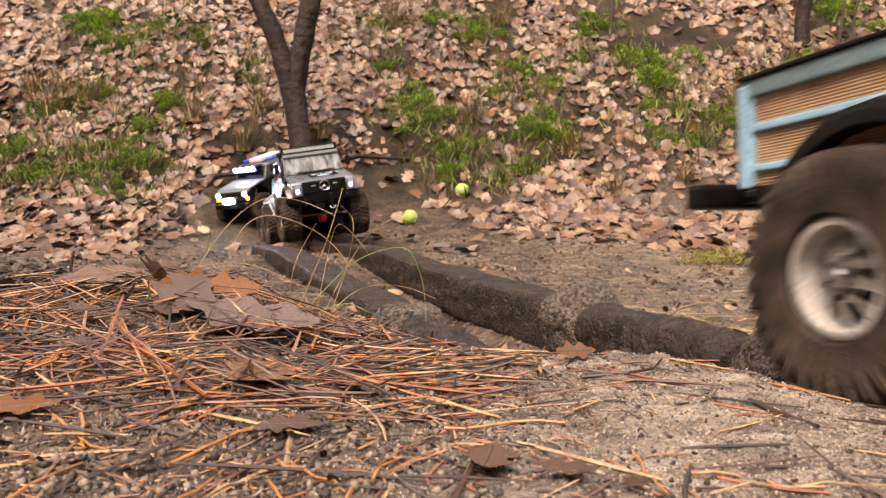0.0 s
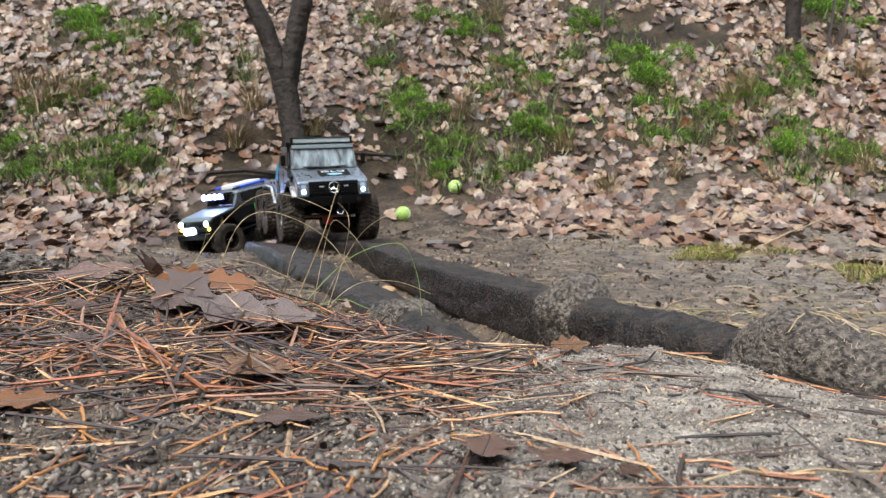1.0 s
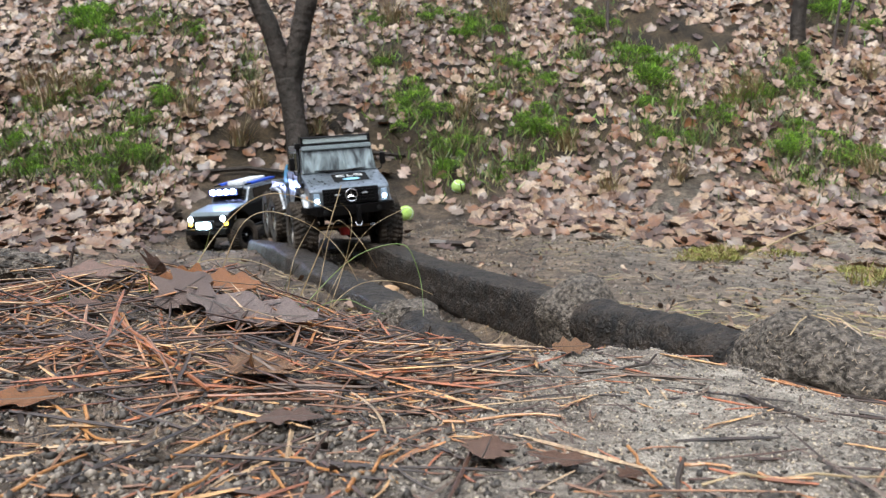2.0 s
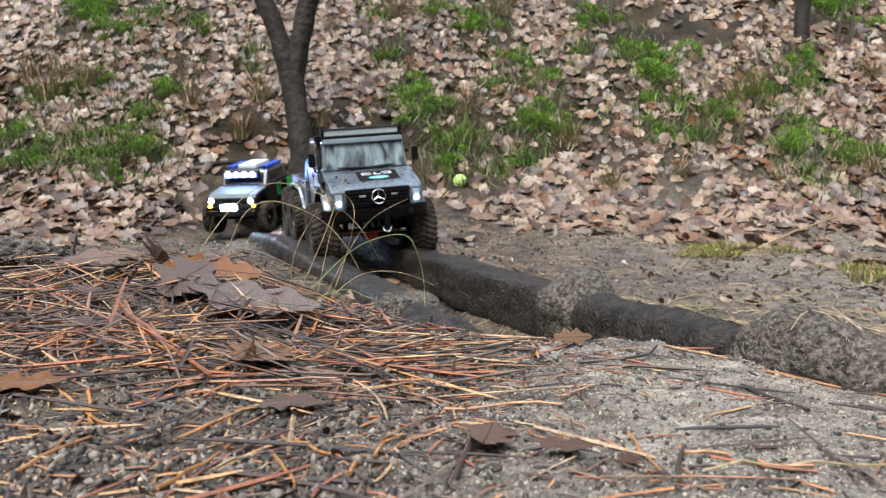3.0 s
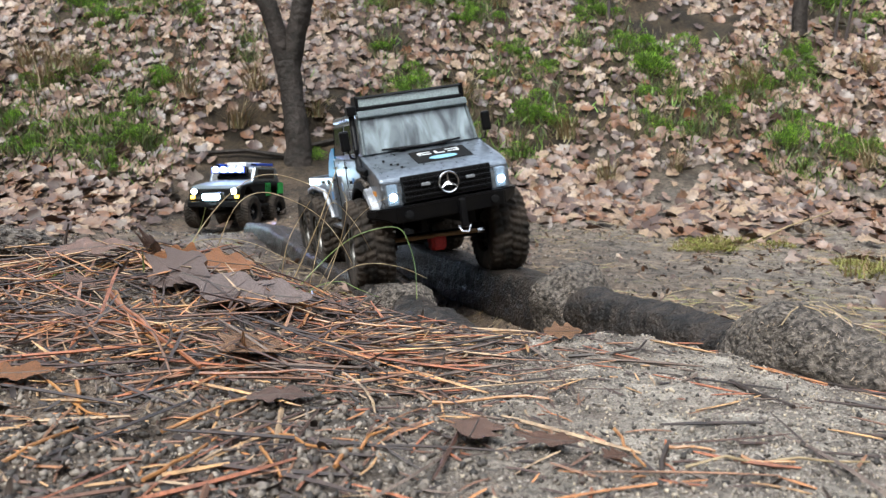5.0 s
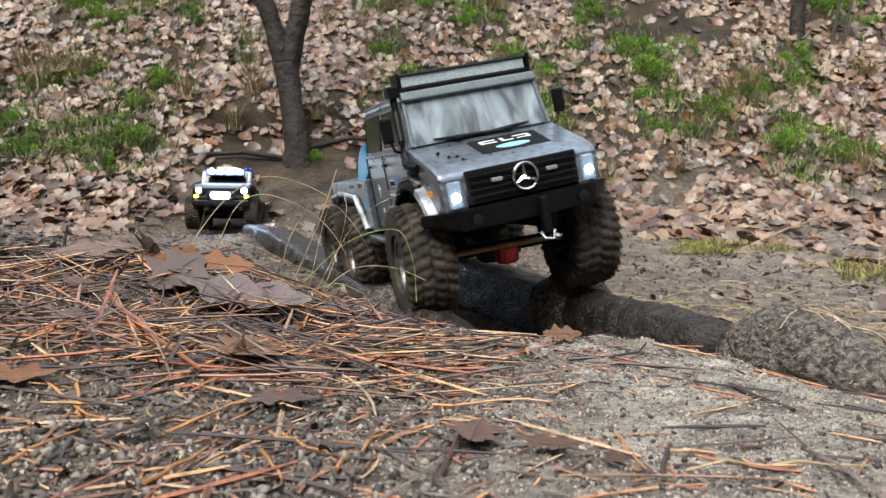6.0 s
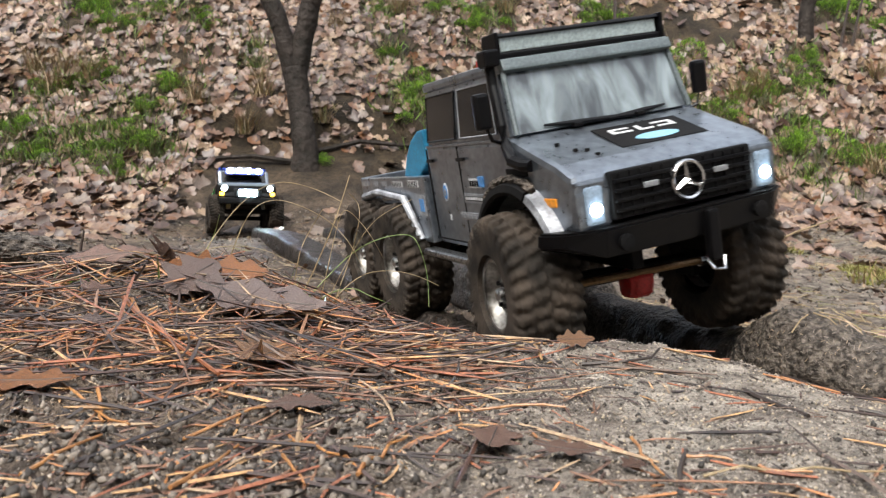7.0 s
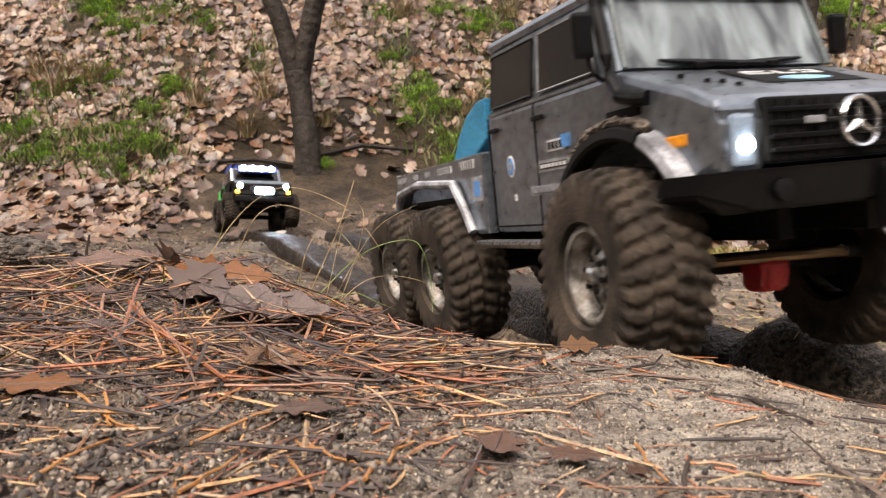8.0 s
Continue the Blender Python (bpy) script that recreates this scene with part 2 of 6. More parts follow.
    # blue self-glow that imitates the halo round the LED row
    "lamp_halo": material("blue_halo_glow", (0.2, 0.25, 0.6), 0.3, emit=(0.16, 0.2, 1.0), power=0.35),
    "lamp_amber": material("lit_amber", (0.9, 0.6, 0.1), 0.3, emit=(1.0, 0.6, 0.05), power=3.0),
    "tail_red": material("red_tail_lamp", (0.75, 0.07, 0.03), 0.3, emit=(1.0, 0.08, 0.03), power=0.6),
    "green": material("green_decal", (0.04, 0.45, 0.08), 0.5, scale=60.0, amount=0.4),
    "bright_blue": material("bright_blue_panel", (0.02, 0.08, 0.55), 0.4, scale=50.0, amount=0.4),
    "grey_hood": material("grey_green_paint", (0.13, 0.16, 0.17), 0.5, second=(0.07, 0.085, 0.09), scale=30.0, amount=0.5),
    "dark_glass": material("dark_window", (0.012, 0.012, 0.013), 0.12, second=(0.03, 0.028, 0.025), scale=20.0, amount=0.4, spec=0.7),
}


def windscreen_material():
    """A wet screen; smears and tree reflections are painted as pale streaks down it."""
    m = material("painted_reflection_windscreen", (0.36, 0.41, 0.42), 0.16, scale=20.0, amount=0.1, coat=0.6)
    nt = m.node_tree
    b = nt.nodes["Principled BSDF"]
    tc = nt.nodes.new("ShaderNodeTexCoord")
    mp = nt.nodes.new("ShaderNodeMapping")
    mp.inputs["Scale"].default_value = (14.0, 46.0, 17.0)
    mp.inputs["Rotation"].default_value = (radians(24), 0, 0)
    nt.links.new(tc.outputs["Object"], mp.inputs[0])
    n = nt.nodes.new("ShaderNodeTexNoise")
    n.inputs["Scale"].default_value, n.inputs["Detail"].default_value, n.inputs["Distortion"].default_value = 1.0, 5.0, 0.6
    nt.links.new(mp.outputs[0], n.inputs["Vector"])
    # dark to pale ramp stands for trees and sky mirrored in the glass
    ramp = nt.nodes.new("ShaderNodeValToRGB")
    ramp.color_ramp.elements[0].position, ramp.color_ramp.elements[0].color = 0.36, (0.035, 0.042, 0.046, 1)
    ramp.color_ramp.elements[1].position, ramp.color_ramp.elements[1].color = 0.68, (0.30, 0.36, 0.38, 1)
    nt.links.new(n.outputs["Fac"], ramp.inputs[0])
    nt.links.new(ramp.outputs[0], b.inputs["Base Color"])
    return m


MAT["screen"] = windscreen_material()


# ---------------------------------------------------------------- mesh helpers
def link_bmesh(name, bm, mat, parent=None, label="", smooth=False):
    me = bpy.data.meshes.new(name)
    bmesh.ops.recalc_face_normals(bm, faces=bm.faces)
    bm.to_mesh(me)
    bm.free()
    me.materials.append(MAT[mat] if isinstance(mat, str) else mat)
    if smooth:
        for p in me.polygons:
            p.use_smooth = True
    ob = new(name, me)
    ob.parent = parent
    if label:
        tagged(ob, label)
    return ob


def part(name, bm, mat, parent, label="", smooth=False):
    return link_bmesh(name, bm, mat, parent, label, smooth)


def raw_mesh(name, verts, faces, mat, smooth=False):
    me = bpy.data.meshes.new(name)
    me.from_pydata([tuple(v) for v in verts], [], [tuple(f) for f in faces])
    me.materials.append(MAT[mat])
    if smooth:
        me.polygons.foreach_set("use_smooth", [True] * len(me.polygons))
    me.update()
    return me


def box(x0, x1, y0, y1, z0, z1, bevel=0.0, bm=None):
    """A box between two corners, with rounded edges, added to bm where one is given."""
    one = bmesh.new()
    m = Matrix.Translation(((x0 + x1) / 2, (y0 + y1) / 2, (z0 + z1) / 2)) @ Matrix.Diagonal((abs(x1 - x0), abs(y1 - y0), abs(z1 - z0), 1))
    bmesh.ops.create_cube(one, size=1, matrix=m)
    if bevel:
        bmesh.ops.bevel(one, geom=one.edges[:], offset=bevel, segments=2, affect="EDGES", profile=0.6)
    return joined(one, bm)


def joined(one, bm):
    if bm is None:
        return one
    me = bpy.data.meshes.new("tmp")
    one.to_mesh(me)
    one.free()
    bm.from_mesh(me)
    bpy.data.meshes.remove(me)
    return bm


def prism(profile, y0, y1, bevel=0.0, bm=None, taper=None):
    """A side profile of (x, z) points drawn out from y0 to y1."""
    one = bmesh.new()
    a = [one.verts.new((x, y0, z)) for x, z in profile]
    c = [one.verts.new((x, y1, z)) for x, z in profile]
    one.faces.new(a)
    one.faces.new(c[::-1])
    n = len(profile)
    for i in range(n):
        one.faces.new((a[i], c[i], c[(i + 1) % n], a[(i + 1) % n]))
    bmesh.ops.recalc_face_normals(one, faces=one.faces)
    if bevel:
        sharp = [e for e in one.edges if len(e.link_faces) == 2 and e.calc_face_angle(0) > 0.35]
        bmesh.ops.bevel(one, geom=sharp, offset=bevel, segments=2, affect="EDGES", profile=0.6)
    return joined(one, bm)


def tube(points, radius, sides=8, bm=None, caps=True):
    """A round bar along points; radius is one number or one a point."""
    one = bmesh.new()
    pts = [Vector(p) for p in points]
    rings = []
    for i, p in enumerate(pts):
        d = (pts[min(i + 1, len(pts) - 1)] - pts[max(i - 1, 0)]).normalized()
        up = Vector((0, 0, 1)) if abs(d.z) < 0.9 else Vector((0, 1, 0))
        s = d.cross(up).normalized()
        u = s.cross(d)
        r = float(radius[i] if isinstance(radius, (list, tuple)) else radius)
        rings.append([one.verts.new(p + r * (math.cos(a) * s + math.sin(a) * u)) for a in [2 * math.pi * k / sides for k in range(sides)]])
    for r0, r1 in zip(rings, rings[1:]):
        for k in range(sides):
            one.faces.new((r0[k], r0[(k + 1) % sides], r1[(k + 1) % sides], r1[k]))
    if caps:
        one.faces.new(rings[0][::-1])
        one.faces.new(rings[-1])
    return joined(one, bm)


def lathe_y(profile, sides=32, bm=None, caps=True):
    """Turns (radius, y) points about the y axis."""
    one = bmesh.new()
    rings = []
    for r, y in profile:
        rings.append([one.verts.new((r * math.cos(a), y, r * math.sin(a))) for a in [2 * math.pi * k / sides for k in range(sides)]])
    for r0, r1 in zip(rings, rings[1:]):
        for k in range(sides):
            one.faces.new((r0[k], r0[(k + 1) % sides], r1[(k + 1) % sides], r1[k]))
    if caps:
        one.faces.new(rings[0][::-1])
        one.faces.new(rings[-1])
    return joined(one, bm)


def quad_patch(p, u, v, w, h, lift, bm=None):
    """A thin slab on a surface: centre p, directions u and v, size w by h, thickness lift."""
    one = bmesh.new()
    p, u, v = Vector(p), Vector(u).normalized(), Vector(v).normalized()
    n = u.cross(v)
    m = Matrix((u * w, v * h, n * lift)).transposed().to_4x4()
    m.translation = p
    bmesh.ops.create_cube(one, size=1, matrix=m)
    return joined(one, bm)


# ---------------------------------------------------------------- the lie of the land
def smooth(v, a, b):
    t = np.clip((v - a) / (b - a), 0, 1)
    return t * t * (3 - 2 * t)


def lattice(i, j, seed):
    h = np.sin(i * 127.1 + j * 311.7 + seed * 74.7) * 43758.5453
    return h - np.floor(h)


def bumps(x, y, size, seed):
    """Smooth value noise from -1 to 1 with cells of that size."""
    u, v = np.asarray(x, float) / size, np.asarray(y, float) / size
    i, j = np.floor(u), np.floor(v)
    a, b = u - i, v - j
    a, b = a * a * (3 - 2 * a), b * b * (3 - 2 * b)
    low = lattice(i, j, seed) * (1 - a) + lattice(i + 1, j, seed) * a
    high = lattice(i, j + 1, seed) * (1 - a) + lattice(i + 1, j + 1, seed) * a
    return 2 * (low * (1 - b) + high * b) - 1


# (x, height) of the mound's crest
MOUND = [(-0.60, 0.070), (-0.50, 0.068), (-0.40, 0.066), (-0.30, 0.064), (-0.25, 0.064), (-0.20, 0.066), (-0.15, 0.069), (-0.11, 0.042), (-0.06, 0.033), (0.0, 0.030), (0.05, 0.027), (0.11, 0.030), (0.15, 0.022), (0.19, 0.002), (0.23, -0.012), (0.30, -0.012), (0.45, -0.012), (0.60, -0.012)]


def ground(x, y):
    """Height of the land: a sandy mound, a shallow dip with the logs behind it, then a steep bank."""
    x, y = np.asarray(x, float), np.asarray(y, float)
    crest_y = 0.50 - 0.10 * smooth(x, -0.12, 0.06) + 0.03 * smooth(x, 0.15, 0.3)
    xc = np.clip(x, -0.6, 0.6)
    crest = sum(h * np.exp(-((xc - c) / 0.045) ** 2) for c, h in MOUND) / sum(np.exp(-((xc - c) / 0.045) ** 2) for c, h in MOUND)
    t = np.clip((y - 0.2) / (crest_y - 0.2), 0, 1)
    near = 0.020 + (crest - 0.020) * t ** 1.7
    foot = 2.85 - 0.17 * smooth(x, 0.2, 0.9) - 0.2 * smooth(-x, 0.8, 1.3)
    dip = -0.005 + 0.075 * (np.minimum(y, 6) - 1) - 0.03 * smooth(x, 0.3, 1.1) + 0.012 * smooth(-x, 0.3, 0.7)
    bank = 0.95 * (0.25 * np.logaddexp(0, (y - foot) / 0.25) - 0.5 * np.logaddexp(0, (y - 5.4) / 0.5))
    between = 0.08 - 0.343 * (y - 0.88)
    trough = -0.055 * np.exp(-((x - between + 0.01) / 0.1) ** 4) * smooth(-y, -1.95, -1.35)
    trough = trough - 0.06 * np.exp(-((x + 0.72) / 0.3) ** 2 - ((y - 2.45) / 0.35) ** 2)
    step = 0.1 * smooth(y, 3.08, 3.16) * smooth(x, -1.2, -0.8) * smooth(-x, -0.15, 0.25) * smooth(-y, -4.2, -3.2)
    back = dip + bank + trough + step
    z = near + (back - near) * smooth(y, crest_y, crest_y + 0.2 + 0.1 * smooth(-x, 0.0, 0.2))
    far = smooth(y, 1.0, 3.0)
    z = z + 0.0026 * bumps(x, y, 0.031, 1) * (1 + far) + 0.0015 * bumps(x, y, 0.011, 2) + 0.0011 * bumps(x, y, 0.0055, 3)
    z = z + far * (0.02 * bumps(x, y, 0.22, 4) + 0.012 * bumps(x, y, 0.09, 5)) + 0.004 * smooth(y, 0.6, 1.2) * bumps(x, y, 0.07, 6)
    return z


def spread(edges):
    """Grid lines: (from, to, step) stretches joined."""
    out = []
    for a, b, s in edges:
        out += list(np.arange(a, b - 1e-9, s))
    return np.array(out + [edges[-1][1]])


def build_ground():
    xs = spread([(-14, -5, 0.6), (-5, -2.2, 0.12), (-2.2, -0.6, 0.03), (-0.6, -0.34, 0.008), (-0.34, 0.34, 0.0028), (0.34, 0.6, 0.008), (0.6, 2.4, 0.03), (2.4, 5, 0.12), (5, 14, 0.6)])
    ys = spread([(-9, -1, 0.5), (-1, 0.12, 0.08), (0.12, 0.56, 0.0028), (0.56, 1.2, 0.008), (1.2, 3.3, 0.018), (3.3, 6.5, 0.045), (6.5, 16, 0.5)])
    X, Y = np.meshgrid(xs, ys)
    Z = ground(X, Y)
    n, m = len(xs), len(ys)
    me = bpy.data.meshes.new("ground")
    me.vertices.add(n * m)
    me.vertices.foreach_set("co", np.stack([X, Y, Z], -1).ravel())
    i = (np.arange(m - 1)[:, None] * n + np.arange(n - 1)[None, :]).ravel()
    faces = np.stack([i, i + 1, i + n + 1, i + n], -1)
    me.loops.add(faces.size)
    me.loops.foreach_set("vertex_index", faces.ravel())
    me.polygons.add(len(faces))
    me.polygons.foreach_set("loop_start", np.arange(len(faces)) * 4)
    me.polygons.foreach_set("use_smooth", [True] * len(faces))
    me.update(calc_edges=True)
    me.materials.append(MAT["ground"])
    tagged(new("ground", me), "wet grey-brown sandy soil rising to a leaf-strewn bank", "ground", kind="structure")


build_ground()


def build_sky_blocker():
    """Unseen ragged dark ring of trees, added far off to block low skylight."""
    n = 240
    verts, faces = [], []
    for k in range(n):
        a = 2 * math.pi * k / n
        h = 6.2 + 2.2 * math.sin(5 * a) * math.sin(3 * a + 1) + 1.6 * float(lattice(k, 3, 8)) - 1.2 * float(lattice(k // 3, 5, 2))
        for z in (-1.5, 2.5, h):
            verts.append(((12.4 + 0.5 * math.sin(31 * a)) * math.cos(a), 2.5 + (10.2 + 0.5 * math.sin(29 * a)) * math.sin(a), z))
    for k in range(n):
        for i in (0, 1):
            faces.append((3 * k + i, 3 * ((k + 1) % n) + i, 3 * ((k + 1) % n) + i + 1, 3 * k + i + 1))
    tagged(new("backdrop", raw_mesh("backdrop", verts, faces, "sky_blocker")), "unseen dark tree ring added to block low skylight", "woodland", kind="structure")


build_sky_blocker()


# ---------------------------------------------------------------- the two logs
def log_section(points, radius, square, seed, rough=0.0025, sides=28, steps=70):
    """A log along (x, y, top) points, its top at that height; square above 2 gives it worn flat sides."""
    pts = np.array(points, float)
    along = np.concatenate([[0], np.cumsum(np.hypot(*np.diff(pts[:, :2], axis=0).T))])
    s = np.linspace(0, along[-1], steps)
    line = np.stack([np.interp(s, along, pts[:, k]) for k in range(3)], -1)
    for _ in range(4):
        line[1:-1] = (line[:-2] + 2 * line[1:-1] + line[2:]) / 4
    rad = np.interp(s, along, radius) if isinstance(radius, list) else np.full(steps, radius)
    bm = bmesh.new()
    rings = []
    for i in range(steps):
        d = line[min(i + 1, steps - 1)] - line[max(i - 1, 0)]
        side = np.array([d[1], -d[0]]) / np.hypot(d[0], d[1])
        ring = []
        for k in range(sides):
            a = 2 * math.pi * k / sides
            c, w = math.cos(a), math.sin(a)
            r = rad[i] / (abs(c) ** square + abs(w) ** square) ** (1 / square)
            r += rough * (float(bumps(s[i], k * 0.004 + seed, 0.012, seed)) + 0.6 * float(bumps(s[i], k * 0.004, 0.005, seed + 2))) + 1.4 * rough * float(bumps(s[i], k * 0.02 + seed, 0.05, seed + 5))
            ring.append(bm.verts.new((line[i][0] + side[0] * c * r, line[i][1] + side[1] * c * r, line[i][2] - rad[i] + w * r)))
        rings.append(ring)
    for r0, r1 in zip(rings, rings[1:]):
        for k in range(sides):
            bm.faces.new((r0[k], r0[(k + 1) % sides], r1[(k + 1) % sides], r1[k]))
    bm.faces.new(rings[0][::-1])
    bm.faces.new(rings[-1])
    return bm


def build_logs():
    right = tagged(new("log"), "dark muddy log with a flat worn top and knotted joints", "log", "pair of logs")
    part("log_length", log_section([(-0.33, 2.2, 0.112), (-0.146, 1.75, 0.094), (-0.026, 1.45, 0.059), (0.066, 1.2, 0.039), (0.126, 1.05, 0.028), (0.163, 0.95, 0.022)], [0.03, 0.032, 0.034, 0.036, 0.036, 0.036], 9.0, 3, 0.0016, sides=44, steps=150), "log", right, smooth=True)
    part("knot", log_section([(0.150, 0.992, 0.014), (0.155, 0.978, 0.039), (0.163, 0.955, 0.048), (0.172, 0.93, 0.041), (0.178, 0.912, 0.016)], [0.033, 0.045, 0.051, 0.047, 0.033], 2.2, 11, 0.004, sides=40, steps=70), "log_end", right, "grey frayed knot", smooth=True)
    part("log_length", log_section([(0.165, 0.95, 0.021), (0.23, 0.76, 0.013), (0.262, 0.68, 0.007), (0.283, 0.62, 0.003)], [0.035, 0.033, 0.031, 0.031], 2.3, 17, 0.002, sides=40, steps=120), "log", right, smooth=True)
    part("end_knot", log_section([(0.262, 0.665, 0.004), (0.269, 0.647, 0.021), (0.281, 0.622, 0.029), (0.300, 0.595, 0.021), (0.325, 0.563, 0.003), (0.37, 0.52, -0.02)], [0.030, 0.039, 0.043, 0.038, 0.030, 0.018], 2.2, 23, 0.0028, sides=44, steps=110), "log_end", right, "grey frayed log end with mud", smooth=True)
    left = tagged(new("log"), "dark muddy log half sunk behind the mound", "log", "pair of logs")
    part("log_length", log_section([(-0.52, 2.15, 0.11), (-0.364, 1.75, 0.094), (-0.25, 1.48, 0.058), (-0.177, 1.3, 0.037), (-0.1, 1.1, 0.022), (-0.05, 0.95, 0.012)], [0.032, 0.034, 0.034, 0.033, 0.033, 0.032], 9.0, 31, 0.0016, sides=44, steps=130), "log", left, smooth=True)
    part("knot", log_section([(-0.072, 1.0, 0.008), (-0.058, 0.965, 0.022), (-0.048, 0.94, 0.025), (-0.036, 0.9, 0.01)], [0.03, 0.037, 0.039, 0.03], 2.2, 37, 0.005, steps=36), "log_end", left, "grey frayed knot", smooth=True)
    part("log_length", log_section([(-0.05, 0.95, 0.01), (-0.008, 0.8, 0.006), (0.06, 0.62, -0.014), (0.09, 0.54, -0.03)], 0.03, 2.3, 41), "log", left, smooth=True)


build_logs()


# ---------------------------------------------------------------- the six-wheeled model truck
# x forward from the front axle, y to its left, z up from the tyres' foot
R_WHEEL, TRACK, AXLE_Z = 0.065, 0.098, 0.060
AXLES = (0.0, -0.262, -0.387)


def tyre_mesh(radius, width, inner, lugs=34):
    """A tyre in one skin: a rounded carcass whose chevron lugs rise from the tread and fade on the shoulders."""
    w = width / 2
    prof = [(inner, -0.80), (inner * 1.06, -0.98), (radius * 0.70, -1.03), (radius * 0.78, -1.03), (radius * 0.85, -0.99)]
    prof += [(radius * (0.94 - 0.06 * abs(s) ** 3.5), s) for s in np.linspace(-0.9, 0.9, 15)]
    prof += [(r, -s) for r, s in prof[4::-1]]
    n = 180
    verts, faces = [], []
    for r, s in prof:
        for k in range(n):
            a = k / n
            phase = (a * lugs + 0.75 * abs(s) + (0.5 if s > 0 else 0.0) + 0.16 * noise.noise(Vector((s * 4, 12 * math.cos(6.2832 * a), 12 * math.sin(6.2832 * a))))) % 1.0
            lug = min(1.0, max(0.0, (0.31 - abs(phase - 0.5)) / 0.07)) * (1.0 if abs(s) > 0.09 else 0.35) * (1.0 if abs(abs(s) - 0.52) > 0.07 else 0.3)
            reach = min(1.0, max(0.0, (r / radius - 0.74) / 0.1))
            rr = r + radius * 0.055 * lug * reach * (1 - 0.25 * noise.noise(Vector((s * 3, 9 * math.cos(6.2832 * a), 9 * math.sin(6.2832 * a)))))
            verts.append((rr * math.cos(2 * math.pi * a), s * w * (1 + 0.05 * lug * reach * (abs(s) > 0.85)), rr * math.sin(2 * math.pi * a)))
    for i in range(len(prof) - 1):
        for k in range(n):
            faces.append((i * n + k, i * n + (k + 1) % n, (i + 1) * n + (k + 1) % n, (i + 1) * n + k))
    me = bpy.data.meshes.new("tmp")
    me.from_pydata(verts, [], faces)
    bm = bmesh.new()
    bm.from_mesh(me)
    bpy.data.meshes.remove(me)
    return bm


def rim_mesh(radius, depth, holes=8):
    """A dished rim with a raised lip, a ring of dark holes standing in its disc and a hub; its open face looks to -y."""
    bm = lathe_y([(radius * 0.86, 0), (radius, 0), (radius * 1.02, depth * 0.12), (radius * 0.9, depth * 0.25), (radius * 0.86, depth)], 36, caps=False)
    return bm


def rim_disc(radius, depth, holes=8):
    """The disc of the rim, with its holes cut right through."""
    bm = bmesh.new()
    segs = holes * 4
    radii = [0.18, 0.40, 0.76, 0.88]
    dish = [0.16, 0.14, 0.3, 0.36]
    rings = [[bm.verts.new((radius * r * math.cos(2 * math.pi * k / segs), depth * d, radius * r * math.sin(2 * math.pi * k / segs))) for k in range(segs)] for r, d in zip(radii, dish)]
    for i in range(3):
        for k in range(segs):
            if i == 1 and k % 4 in (0, 1):
                continue
            bm.faces.new((rings[i][k], rings[i][(k + 1) % segs], rings[i + 1][(k + 1) % segs], rings[i + 1][k]))
    bmesh.ops.solidify(bm, geom=bm.faces[:], thickness=depth * 0.08)
    return bm


def build_wheel(parent, radius, width, inner, rim_mat, side):
    """A wheel whose outer face looks to side (-1: to the right of its vehicle)."""
    wheel = part("wheel", tyre_mesh(radius, width, inner), "tyre", parent, "muddy knobbly tyre")
    flip = 1 if side < 0 else -1
    nuts = bmesh.new()
    for k in range(6):
        a = radians(60 * k + 20)
        tube([(inner * 0.32 * math.cos(a), width * 0.07, inner * 0.32 * math.sin(a)), (inner * 0.32 * math.cos(a), width * 0.14, inner * 0.32 * math.sin(a))], inner * 0.06, 6, nuts)
    for name, bm, mat in (("wheel_nuts", nuts, "dull_black"), ("rim", rim_mesh(inner, width * 0.8), rim_mat), ("rim_disc", rim_disc(inner, width * 0.8), rim_mat),
                          ("rim_back", lathe_y([(inner * 0.2, width * 0.55), (inner * 0.86, width * 0.55), (inner * 0.86, width * 0.58), (inner * 0.2, width * 0.58)], 24), "dull_black"),
                          ("hub", lathe_y([(inner * 0.1, width * 0.0), (inner * 0.17, width * 0.03), (inner * 0.2, width * 0.12), (inner * 0.22, width * 0.4)], 12), "steel")):
        for v in bm.verts:
            v.co.y = flip * (v.co.y - width * 0.42)
        part(name, bm, mat, wheel, smooth=name == "rim")
    return wheel


def arch(cx, cz, r, a0, a1, n=10):
    return [(cx + r * math.cos(radians(a0 + (a1 - a0) * i / n)), cz + r * math.sin(radians(a0 + (a1 - a0) * i / n))) for i in range(n + 1)]


def flare(parent, cx, cz, r, a0, a1, y, mat, label=""):
    """A wheel-arch flare: a curved lip that stands out from the body's side."""
    s = 1 if y > 0 else -1
    bm = bmesh.new()
    rows = []
    for x, z in arch(cx, cz, r, a0, a1, 14):
        d = Vector((x - cx, 0, z - cz)).normalized()
        rows.append([bm.verts.new((x + d.x * o, y + s * w, z + d.z * o)) for o, w in ((0, -0.004), (0, 0.009), (0.0025, 0.0105), (0.008, 0.009), (0.011, 0.0), (0.011, -0.004))])
    for r0, r1 in zip(rows, rows[1:]):
        for k in range(5):
            bm.faces.new((r0[k], r0[k + 1], r1[k + 1], r1[k]))
    bm.faces.new(rows[0])
    bm.faces.new(rows[-1][::-1])
    return part("wheel_arch_flare", bm, mat, parent, label)


